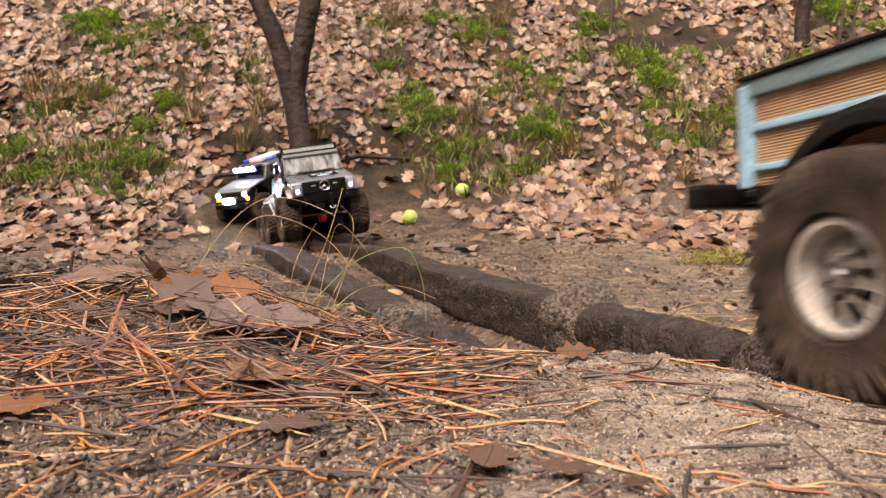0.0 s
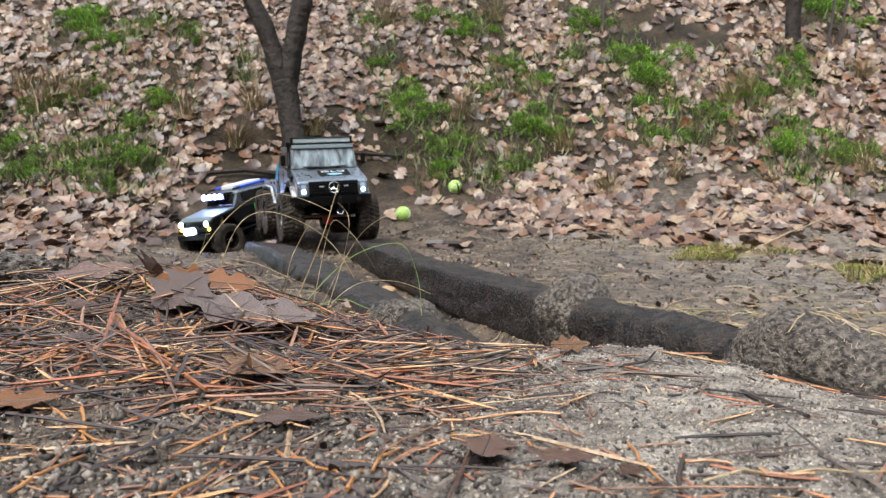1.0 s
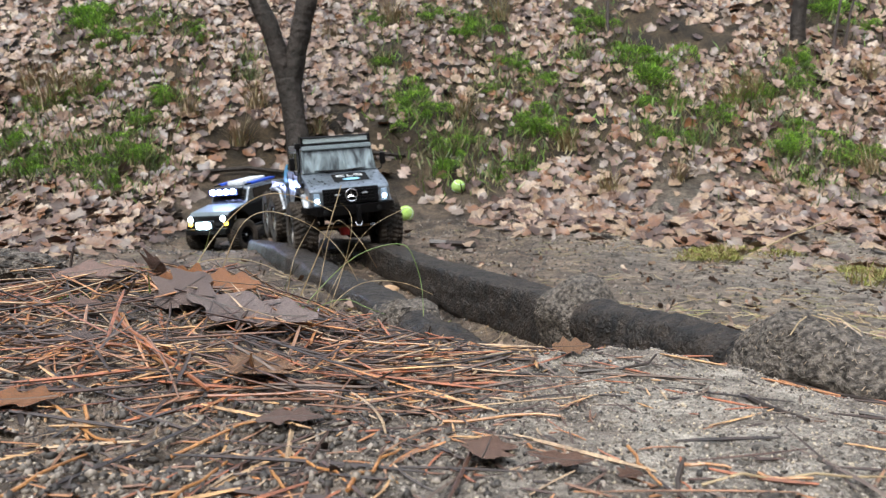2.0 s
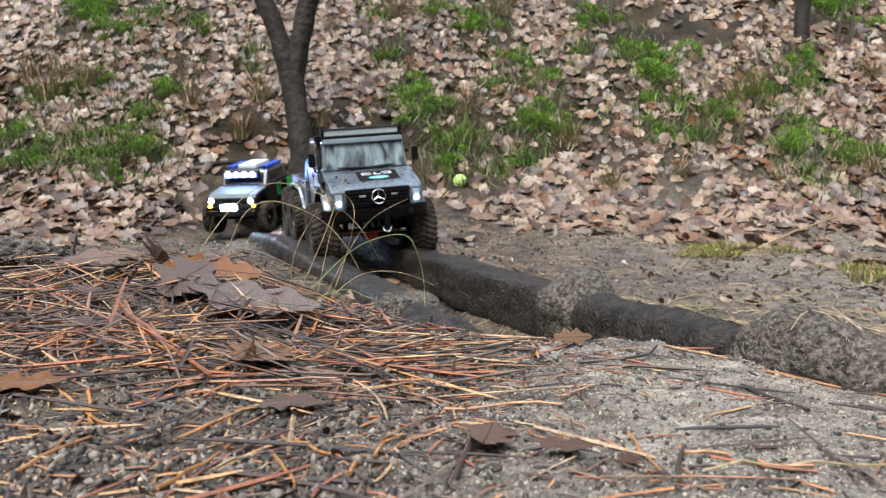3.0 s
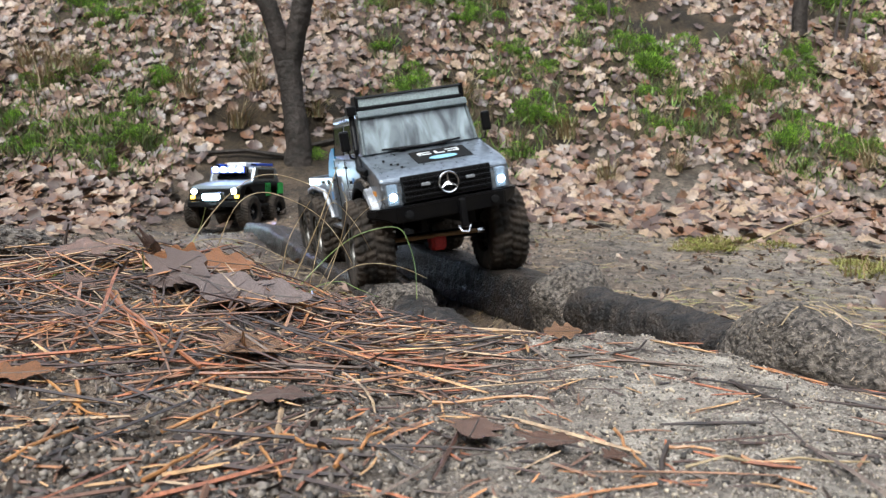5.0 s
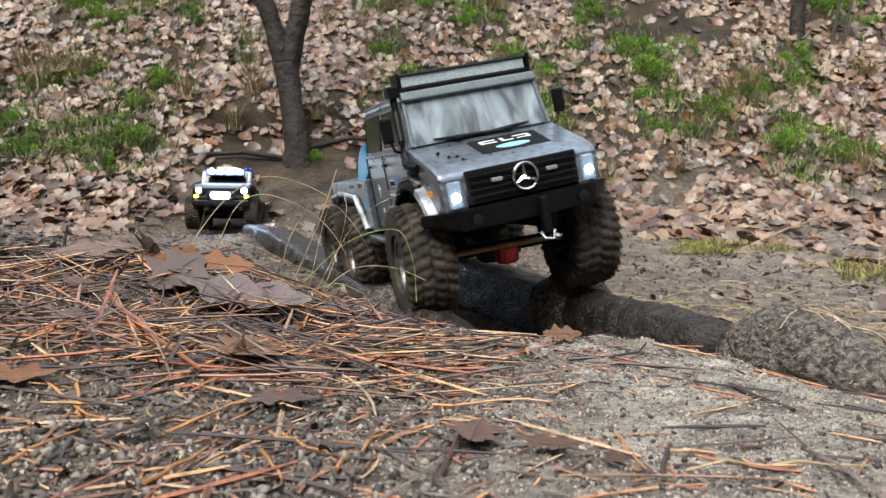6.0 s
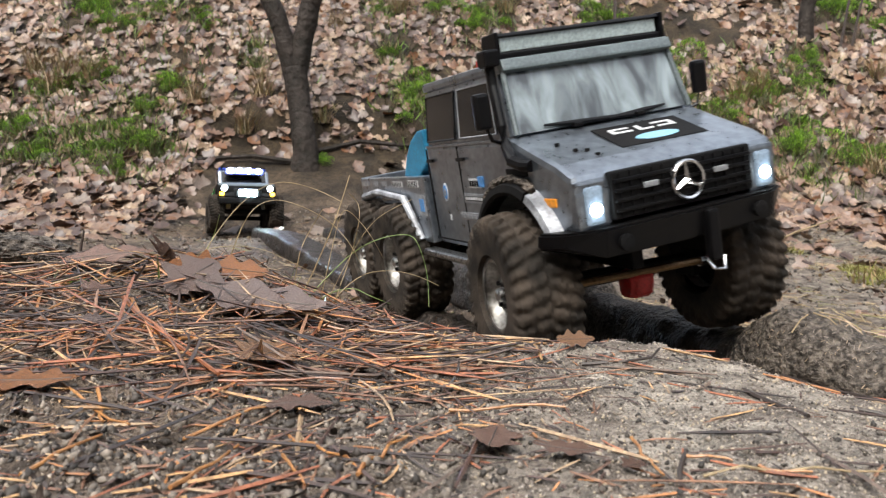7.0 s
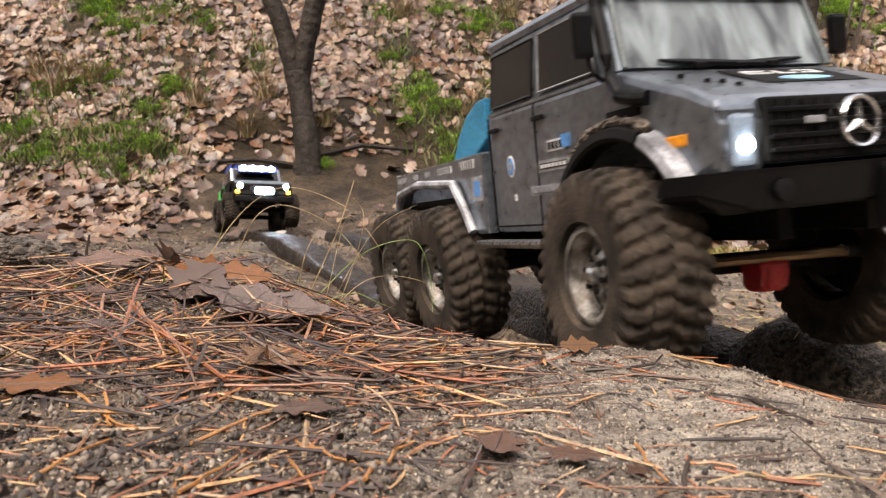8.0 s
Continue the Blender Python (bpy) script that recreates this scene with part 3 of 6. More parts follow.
def build_truck():
    truck = tagged(new("model_truck"), "dark grey six-wheeled radio-controlled model truck caked in mud", "model truck")
    hw = 0.090
    # nose and lower cab, with the wheel arch cut out
    profile = [(0.066, 0.113), (0.083, 0.120), (0.087, 0.142), (0.083, 0.156), (0.066, 0.164), (0.03, 0.176), (0.002, 0.186), (-0.180, 0.187), (-0.180, 0.09), (-0.066, 0.09)] + arch(0, 0.078, 0.066, 172, 32, 12)
    body = part("body", prism(profile, -hw, hw, 0.005), "paint", truck)
    # greenhouse
    bm = bmesh.new()
    low = [(0.001, -0.086), (0.001, 0.086), (-0.181, 0.087), (-0.181, -0.087)]
    top = [(-0.017, -0.081), (-0.017, 0.081), (-0.188, 0.079), (-0.188, -0.079)]
    a = [bm.verts.new((x, y, 0.1845)) for x, y in low]
    c = [bm.verts.new((x, y, 0.240)) for x, y in top]
    bm.faces.new(a), bm.faces.new(c[::-1])
    for i in range(4):
        bm.faces.new((a[i], c[i], c[(i + 1) % 4], a[(i + 1) % 4]))
    bmesh.ops.recalc_face_normals(bm, faces=bm.faces)
    bmesh.ops.bevel(bm, geom=bm.edges[:], offset=0.003, segments=2, affect="EDGES")
    cab = part("cab", bm, "paint", truck)
    roof = box(-0.19, -0.012, -0.080, 0.080, 0.2385, 0.2475, 0.004)
    part("roof", roof, "paint", truck)
    visor = prism([(-0.014, 0.236), (-0.006, 0.2385), (-0.010, 0.2475), (-0.025, 0.249)], -0.081, 0.081, 0.002)
    part("sun_visor", visor, "grey_hood", truck, "pale grey roof edge over the screen")
    # windscreen with a slim black frame
    up = Vector((-0.018, 0, 0.0555)).normalized()
    mid = Vector((-0.0075, 0, 0.2115))
    nrm = Vector((up.z, 0, -up.x))
    bm = bmesh.new()
    for half_w, half_h, lift in ((0.0795, 0.0255, 0.0012),):
        vs = []
        for o in (0, 0.0012):
            vs.append([bm.verts.new(mid + nrm * (lift + o) + up * (sv * half_h) + Vector((0, su * (half_w - 0.0022 * sv), 0))) for su, sv in ((-1, -1), (1, -1), (1, 1), (-1, 1))])
        bm.faces.new(vs[1]), bm.faces.new(vs[0][::-1])
        for i in range(4):
            bm.faces.new((vs[0][i], vs[0][(i + 1) % 4], vs[1][(i + 1) % 4], vs[1][i]))
    screen = part("windscreen", bm, "screen", truck, "wet windscreen with smears and painted tree reflections")
    for sy in (-1, 1):
        bm = tube([(mid + nrm * 0.003 + up * -0.0262 + Vector((0, sy * 0.083, 0))), (mid + nrm * 0.003 + up * 0.0265 + Vector((0, sy * 0.079, 0)))], 0.0024)
        part("windscreen_pillar", bm, "grey_hood", truck)
        bm = tube([Vector((0.006, -sy * 0.012 + 0.012, 0.1885)), Vector((0.004, sy * 0.036, 0.1905)), Vector((0.0035, sy * 0.058, 0.192))], [0.0018, 0.0022, 0.001], 6)
        box(0.004, 0.009, sy * 0.03 - 0.004, sy * 0.03 + 0.004, 0.1865, 0.190, 0.001, bm)
        part("wiper", bm, "plastic", truck)
    # side windows, door seams and handles
    for sy in (-1, 1):
        for x0, x1, name in ((-0.176, -0.108, "rear_side_window"), (-0.096, -0.022, "front_side_window")):
            bm = bmesh.new()
            vs = []
            for o in (0.0006, 0.0022):
                ring = []
                for x, z in ((x0, 0.191), (x1, 0.191), (x1 - (0.012 if x1 > -0.05 else 0.001), 0.233), (x0 - 0.002, 0.233)):
                    yy = 0.0868 - (z - 0.1845) / 0.0555 * (0.0065 if x > -0.1 else 0.008)
                    ring.append(bm.verts.new((x, sy * (yy + o), z)))
                vs.append(ring)
            bm.faces.new(vs[1]), bm.faces.new(vs[0][::-1])
            for i in range(4):
                bm.faces.new((vs[0][i], vs[0][(i + 1) % 4], vs[1][(i + 1) % 4], vs[1][i]))
            pts = [Vector(v.co) for v in vs[1]]
            part(name, bm, "dark_glass", truck, "dark side window")
            part("window_frame", tube(pts + pts[:1], 0.0009, 5), "pale" if x1 > -0.05 else "plastic", truck)
        for x in (-0.102, -0.179):
            part("door_seam", box(x - 0.0008, x + 0.0008, sy * hw - 0.0006, sy * hw + 0.0006, 0.096, 0.184), "dull_black", truck)
        part("sill_seam", box(-0.178, -0.066, sy * hw - 0.0005, sy * hw + 0.0005, 0.0945, 0.096), "dull_black", truck)
        part("waist_line", box(-0.18, 0.0, sy * (hw - 0.001) - 0.001, sy * (hw - 0.001) + 0.001, 0.1845, 0.187, 0.0006), "paint", truck)
        for x in (-0.094, -0.168):
            bm = box(x - 0.008, x + 0.008, sy * (hw + 0.002) - 0.0015, sy * (hw + 0.002) + 0.0015, 0.171, 0.1745, 0.001)
            part("door_handle", bm, "plastic", truck)
        # mirror on a bent arm
        bm = tube([(-0.012, sy * 0.089, 0.183), (-0.006, sy * 0.100, 0.187), (-0.006, sy * 0.104, 0.20)], 0.0016, 6)
        part("mirror_arm", bm, "plastic", truck)
        part("mirror", box(-0.011, -0.003, sy * 0.105 - 0.0065, sy * 0.105 + 0.0065, 0.196, 0.224, 0.003), "plastic", truck)
        # step bar on brackets
        bm = tube([(-0.062, sy * 0.103, 0.082), (-0.192, sy * 0.103, 0.082)], 0.0032, 8)
        box(-0.06, -0.194, sy * 0.092, sy * 0.104, 0.0825, 0.085, 0.0008, bm)
        part("side_step", bm, "steel", truck, "scraped steel side step")
        flare(truck, 0, 0.078, 0.066, 168, 66, sy * hw, "dull_black")
        flare(truck, 0, 0.078, 0.066, 64, 28, sy * hw, "flare", "scraped silver wheel-arch flare")
        # marker lamp
        part("side_marker", box(0.044, 0.062, sy * hw - 0.001, sy * hw + 0.0022, 0.134, 0.141, 0.0015), "orange", truck, "orange side marker")
        part("marker_symbol", box(0.049, 0.056, sy * hw + 0.002, sy * hw + 0.0026, 0.136, 0.139), "dull_black", truck)
    # crust of mud along the front arches
    for sy in (-1, 1):
        pts = [Vector((x, sy * (hw + 0.004), z + 0.0015)) for x, z in arch(0, 0.078, 0.076, 128, 62, 40)]
        bm = tube(pts, [0.0032 + 0.0022 * noise.noise(v * 150) for v in pts], 8)
        for v in bm.verts:
            v.co += Vector((noise.noise(v.co * 420), noise.noise(v.co * 380 + Vector((5, 0, 0))), noise.noise(v.co * 400 + Vector((0, 9, 0))))) * 0.002
        part("mud_crust", bm, "log_end", truck, "brown crust of mud")
    # snorkel on the right front pillar
    bm = tube([(0.034, -0.0915, 0.165), (0.026, -0.094, 0.166), (0.013, -0.0955, 0.170), (0.004, -0.094, 0.181), (-0.003, -0.092, 0.196), (-0.014, -0.089, 0.228), (-0.017, -0.088, 0.246)], [0.0045, 0.005, 0.005, 0.0045, 0.004, 0.004, 0.004], 10)
    box(-0.024, -0.008, -0.095, -0.082, 0.243, 0.256, 0.002, bm)
    part("snorkel", bm, "plastic", truck, "black snorkel pipe")
    bm = box(-0.01, 0.025, -hw - 0.001, -hw + 0.001, 0.157, 0.163, 0.0006)
    part("side_vent", bm, "dull_black", truck)
    # light bar above the screen
    bar = part("light_bar", prism([(-0.040, 0.2485), (-0.016, 0.2485), (-0.016, 0.2525), (-0.021, 0.2535), (-0.021, 0.264), (-0.016, 0.2655), (-0.018, 0.268), (-0.040, 0.268)], -0.078, 0.078, 0.001), "plastic", truck, "black light bar with a clear lens")
    part("lens", box(-0.022, -0.0185, -0.075, 0.075, 0.2535, 0.2645, 0.0008), "bar_lens", bar, "clear pale lens")
    for sy in (-1, 1):
        part("bracket", box(-0.04, -0.014, sy * 0.079 - 0.0015, sy * 0.079 + 0.0015, 0.243, 0.269, 0.0012), "plastic", bar)
    part("roof_beacon", box(-0.10, -0.088, -0.06, -0.048, 0.247, 0.256, 0.002), "red", truck, "small red roof light")
    # grille, emblem and lamps on the front
    part("grille", box(0.083, 0.0895, -0.062, 0.062, 0.121, 0.155, 0.0015), "dull_black", truck)
    for z in (0.127, 0.134, 0.141, 0.148):
        part("grille_bar", box(0.0885, 0.0915, -0.06, 0.06, z - 0.0013, z + 0.0013, 0.0006), "plastic", truck)
    for k in range(-6, 7):
        if abs(k) > 1:
            part("grille_rib", box(0.0885, 0.0905, k * 0.0092 - 0.0007, k * 0.0092 + 0.0007, 0.123, 0.153), "plastic", truck)
    bm = bmesh.new()
    segs = 32
    rings = []
    for r, x in ((0.0118, 0.0925), (0.0122, 0.0945), (0.0137, 0.0952), (0.0146, 0.0940), (0.0148, 0.0915)):
        rings.append([bm.verts.new((x, r * math.cos(2 * math.pi * k / segs), 0.139 + r * math.sin(2 * math.pi * k / segs))) for k in range(segs)])
    for r0, r1 in zip(rings, rings[1:]):
        for k in range(segs):
            bm.faces.new((r0[k], r0[(k + 1) % segs], r1[(k + 1) % segs], r1[k]))
    for k in range(3):
        a = radians(90 + 120 * k)
        tip = (0.0925, 0.0122 * math.cos(a), 0.139 + 0.0122 * math.sin(a))
        tube([(0.093, 0, 0.139), tip], [0.0026, 0.0009], 4, bm)
    part("emblem", bm, "chrome", truck, "round silver emblem ring with three arms")
    for sy in (-1, 1):
        part("grille_lamp", box(0.0905, 0.0935, sy * 0.031 - 0.006, sy * 0.031 + 0.006, 0.1395, 0.1435, 0.0008), "pale", truck, "small pale grille lamp")
        lamp = part("headlight", box(0.0715, 0.086, sy * 0.0755 - 0.0135, sy * 0.0755 + 0.0135, 0.1175, 0.1525, 0.003), "paint", truck, "lit white headlight")
        part("lens", box(0.084, 0.0885, sy * 0.0755 - 0.0072, sy * 0.0755 + 0.0072, 0.1205, 0.1475, 0.0025), "lamp_lens", lamp, "bluish clear lens")
        bm = bmesh.new()
        bmesh.ops.create_uvsphere(bm, u_segments=14, v_segments=8, radius=0.0052, matrix=Matrix.Translation((0.0868, sy * 0.0755, 0.131)))
        part("bulb", bm, "lamp", lamp, "lit white bulb")
    # bumper with cut-back ends, winch hook and bracket
    bm = bmesh.new()
    shape = [(0.060, -0.106), (0.080, -0.098), (0.096, -0.075), (0.099, 0.0), (0.096, 0.075), (0.080, 0.098), (0.060, 0.106), (0.055, 0.106), (0.066, 0.07), (0.066, -0.07), (0.055, -0.106)]
    lowv = [bm.verts.new((x - 0.004, y, 0.096 + 0.010 * (abs(y) > 0.09))) for x, y in shape]
    topv = [bm.verts.new((x, y, 0.118)) for x, y in shape]
    bm.faces.new(topv), bm.faces.new(lowv[::-1])
    for i in range(len(shape)):
        bm.faces.new((lowv[i], lowv[(i + 1) % len(shape)], topv[(i + 1) % len(shape)], topv[i]))
    bmesh.ops.recalc_face_normals(bm, faces=bm.faces)
    bmesh.ops.bevel(bm, geom=[e for e in bm.edges if e.calc_face_angle(0) > 0.5], offset=0.0018, segments=2, affect="EDGES")
    bumper = part("front_bumper", bm, "plastic", truck, "black front bumper with cut-back ends")
    part("winch_plate", box(0.094, 0.1035, 0.007, 0.0165, 0.078, 0.116, 0.003), "plastic", bumper)
    part("tow_shackle", tube([(0.102, 0.002, 0.081), (0.106, 0.004, 0.074), (0.106, 0.013, 0.072), (0.102, 0.018, 0.080)], 0.0014, 6), "chrome", bumper, "small steel shackle")
    for y in (-0.06, 0.06):
        bm = lathe_y([(0.004, -0.001), (0.006, 0), (0.006, 0.0025), (0.003, 0.003)], 14)
        bmesh.ops.rotate(bm, verts=bm.verts, matrix=Matrix.Rotation(radians(-90), 3, "Z"))
        bmesh.ops.translate(bm, verts=bm.verts, vec=(0.0955, y, 0.106))
        part("bumper_lamp", bm, "dull_black", bumper)
    # bonnet decal with pale shapes
    n_h = Vector((0.011, 0, 0.030)).normalized()
    along = Vector((-0.030, 0, 0.011)).normalized()
    c0 = Vector((0.037, 0.014, 0.1741)) + n_h * 0.0004
    part("bonnet_decal", quad_patch(c0, (0, 1, 0), along, 0.08, 0.042, 0.0008), "dull_black", truck, "black bonnet decal with pale shapes")
    bm = bmesh.new()
    for y, w, s, h in ((-0.016, 0.014, 0.008, 0.0022), (-0.016, 0.014, 0.003, 0.0022), (-0.022, 0.003, 0.0055, 0.006), (-0.003, 0.003, 0.0055, 0.0075), (0.001, 0.010, 0.0025, 0.002), (0.015, 0.014, 0.0085, 0.002), (0.015, 0.011, 0.003, 0.002), (0.021, 0.003, 0.005, 0.007)):
        quad_patch(c0 + n_h * 0.0006 + along * (s * 1.35 + 0.001) + Vector((0, y * 1.3, 0)), (0, 1, 0), along, w * 1.3, h * 1.25, 0.0006, bm)
    part("decal_strokes", bm, "white", truck, "pale strokes of a decal")
    bm = bmesh.new()
    bmesh.ops.create_cone(bm, segments=24, radius1=1, radius2=1, depth=1, cap_ends=True)
    m = Matrix(((0, 1, 0), along, n_h)).transposed().to_4x4() @ Matrix.Diagonal((0.02, 0.0062, 0.0006, 1))
    m.translation = c0 + n_h * 0.0006 - along * 0.0105
    bmesh.ops.transform(bm, verts=bm.verts, matrix=m)
    part("decal_oval", bm, "sky_blue", truck, "pale blue oval")
    for x, y in ((0.05, -0.052), (0.047, -0.06), (0.032, -0.066), (0.06, -0.05)):
        part("bonnet_bolt", box(x - 0.0015, x + 0.0015, y - 0.0015, y + 0.0015, 0.1755 - (x - 0.032) * 0.367, 0.178 - (x - 0.032) * 0.367, 0.0005), "dull_black", truck)
    # decals on the doors and bed: plain shapes
    for sy in (-1, 1):
        yy = sy * (hw + 0.0004)
        for x0, x1, z0, z1, mat in ((-0.085, -0.062, 0.147, 0.155, "white"), (-0.066, -0.055, 0.148, 0.157, "blue_decal"), (-0.100, -0.058, 0.1335, 0.1415, "pale"), (-0.098, -0.060, 0.1355, 0.1395, "dull_black"),
                                    (-0.114, -0.056, 0.117, 0.124, "pale"), (-0.112, -0.058, 0.1185, 0.1225, "paint"), (-0.142, -0.139, 0.115, 0.120, "white")):
            rank = {"dull_black": 0.0004, "paint": 0.0004, "blue_decal": 0.0003}.get(mat, 0.0)
            part("door_decal", box(x0, x1, yy - 0.0003 * sy, yy + sy * (0.0004 + rank), z0, z1), mat, truck)
        for k in range(7):
            part("decal_stroke", box(-0.096 + 0.0052 * k, -0.0925 + 0.0052 * k, yy, yy + sy * 0.0011, 0.1362, 0.1388), "white", truck)
        for k in range(6):
            part("decal_stroke", box(-0.110 + 0.0085 * k, -0.1045 + 0.0085 * k, yy, yy + sy * 0.0011, 0.119, 0.122), "pale", truck)
        for k in range(4):
            part("decal_stroke", box(-0.083 + 0.005 * k, -0.080 + 0.005 * k, yy, yy + sy * 0.0011, 0.1485, 0.1535), "dull_black", truck)
        for r, mat, o in ((0.0075, "white", 0.0004), (0.006, "blue_decal", 0.0008), (0.0032, "pale", 0.0012)):
            bm = lathe_y([(r, 0), (r, o)], 20)
            bmesh.ops.scale(bm, verts=bm.verts, vec=(0.75, 1, 1.15))
            for v in bm.verts:
                v.co = Vector((v.co.x - 0.145, sy * hw + sy * v.co.y, v.co.z + 0.142))
            part("round_decal", bm, mat, truck)
    # open bed with sides, tailgate, floor and twin wheel arches
    cx = (AXLES[1] + AXLES[2]) / 2
    for sy in (-1, 1):
        side = [(-0.184, 0.158), (-0.408, 0.155), (-0.408, 0.120)] + [(-0.400, 0.118), (-0.385, 0.134), (cx - 0.03, 0.140), (cx + 0.03, 0.140), (-0.236, 0.134), (-0.212, 0.098), (-0.206, 0.09)] + [(-0.184, 0.09)]
        part("bed_side", prism(side, sy * 0.086, sy * 0.0965, 0.0015), "paint", truck)
        bm = tube([(-0.402, sy * 0.100, 0.118), (-0.386, sy * 0.102, 0.134), (cx, sy * 0.103, 0.1405), (-0.238, sy * 0.102, 0.135), (-0.222, sy * 0.101, 0.115), (-0.207, sy * 0.100, 0.092)], 0.0042, 8)
        part("bed_flare", bm, "flare", truck, "scraped silver wheel-arch flare")
        for x0, x1, z0, z1, mat in ((-0.402, -0.375, 0.1465, 0.152, "pale"), (-0.355, -0.338, 0.1465, 0.152, "pale"), (-0.32, -0.305, 0.147, 0.152, "pale"), (-0.285, -0.25, 0.1465, 0.1525, "white"), (-0.232, -0.20, 0.1465, 0.154, "white"), (-0.208, -0.188, 0.118, 0.139, "pale"), (-0.204, -0.192, 0.122, 0.135, "blue_decal")):
            part("bed_decal", box(x0, x1, sy * 0.0966, sy * (0.0969 + (0.0005 if mat == "blue_decal" else 0)), z0, z1), mat, truck)
        for k in range(6):
            part("decal_stroke", box(-0.282 + 0.0052 * k, -0.280 + 0.0052 * k, sy * 0.0968, sy * 0.0974, 0.147, 0.152), "dull_black", truck)
            part("decal_stroke", box(-0.2295 + 0.0048 * k, -0.228 + 0.0048 * k, sy * 0.0968, sy * 0.0974, 0.147, 0.1535), "dull_black", truck)
    part("bed_floor", box(-0.408, -0.184, -0.086, 0.086, 0.118, 0.124), "dull_black", truck)
    part("tailgate", box(-0.412, -0.4085, -0.096, 0.096, 0.112, 0.156, 0.001), "paint", truck)
    # blue moulding that stands in the bed behind the cab
    for y in (-0.080, 0.080):
        bm = prism([(-0.275, 0.135), (-0.268, 0.158), (-0.252, 0.178), (-0.232, 0.194), (-0.208, 0.203), (-0.1925, 0.204), (-0.1925, 0.17), (-0.215, 0.16), (-0.235, 0.135)], y - 0.006, y + 0.006, 0.002)
        part("roll_hoop", bm, "blue", truck, "blue plastic hoop in the bed")
    part("hoop_bar", box(-0.2, -0.19, -0.066, 0.056, 0.188, 0.2, 0.003), "blue", truck)
    # chassis, shocks
    for sy in (-1, 1):
        part("chassis_rail", box(-0.42, 0.07, sy * 0.034 - 0.005, sy * 0.034 + 0.005, 0.078, 0.096, 0.001), "dull_black", truck)
        for ax in AXLES:
            part("shock_absorber", tube([(ax + 0.005, sy * 0.052, 0.066), (ax - 0.012, sy * 0.046, 0.118)], 0.006, 8), "dull_black", truck)
    part("belly_plate", box(-0.18, -0.09, -0.05, 0.05, 0.066, 0.088, 0.004), "dull_black", truck)
    axles, wheels = [], []
    for n, ax in enumerate(AXLES):
        bm = tube([(0, -0.08, 0), (0, 0.08, 0)], 0.007, 10)
        for sy in (-1, 1):
            box(-0.012, 0.012, sy * 0.066 - 0.006, sy * 0.066 + 0.006, -0.013, 0.013, 0.002, bm)
        axle = part("axle", bm, "dull_black", truck, "black axle with steering knuckles")
        axle.location = (ax, 0, AXLE_Z)
        if n == 0:
            bm = bmesh.new()
            bmesh.ops.create_icosphere(bm, subdivisions=3, radius=0.0155)
            for v in bm.verts:
                q = v.co / 0.0155
                v.co = Vector([math.copysign(abs(k) ** 0.55, k) * 0.0118 for k in q]) * (1 + 0.12 * noise.noise(q * 2.5))
                v.co += Vector((0.022, -0.005, -0.006))
            part("differential_cover", bm, "red", axle, "red differential cover")
            part("tie_rod", tube([(0.03, -0.074, 0.004), (0.03, 0.06, 0.004)], 0.0032, 8), "brass", axle, "brown metal tie rod")
            part("steel_nut", tube([(0.031, 0.052, 0.004), (0.031, 0.066, 0.004)], 0.0048, 8), "chrome", axle)
        else:
            bm = bmesh.new()
            bmesh.ops.create_icosphere(bm, subdivisions=2, radius=0.016)
            part("differential_cover", bm, "dull_black", axle)
        axles.append(axle)
        for sy in (-1, 1):
            wheel = build_wheel(truck, R_WHEEL, 0.052, 0.031, "rim", sy)
            wheel.location = (ax, sy * TRACK, AXLE_Z)
            wheels.append((wheel, n, sy))
    return truck, axles, wheels


truck, truck_axles, truck_wheels = build_truck()


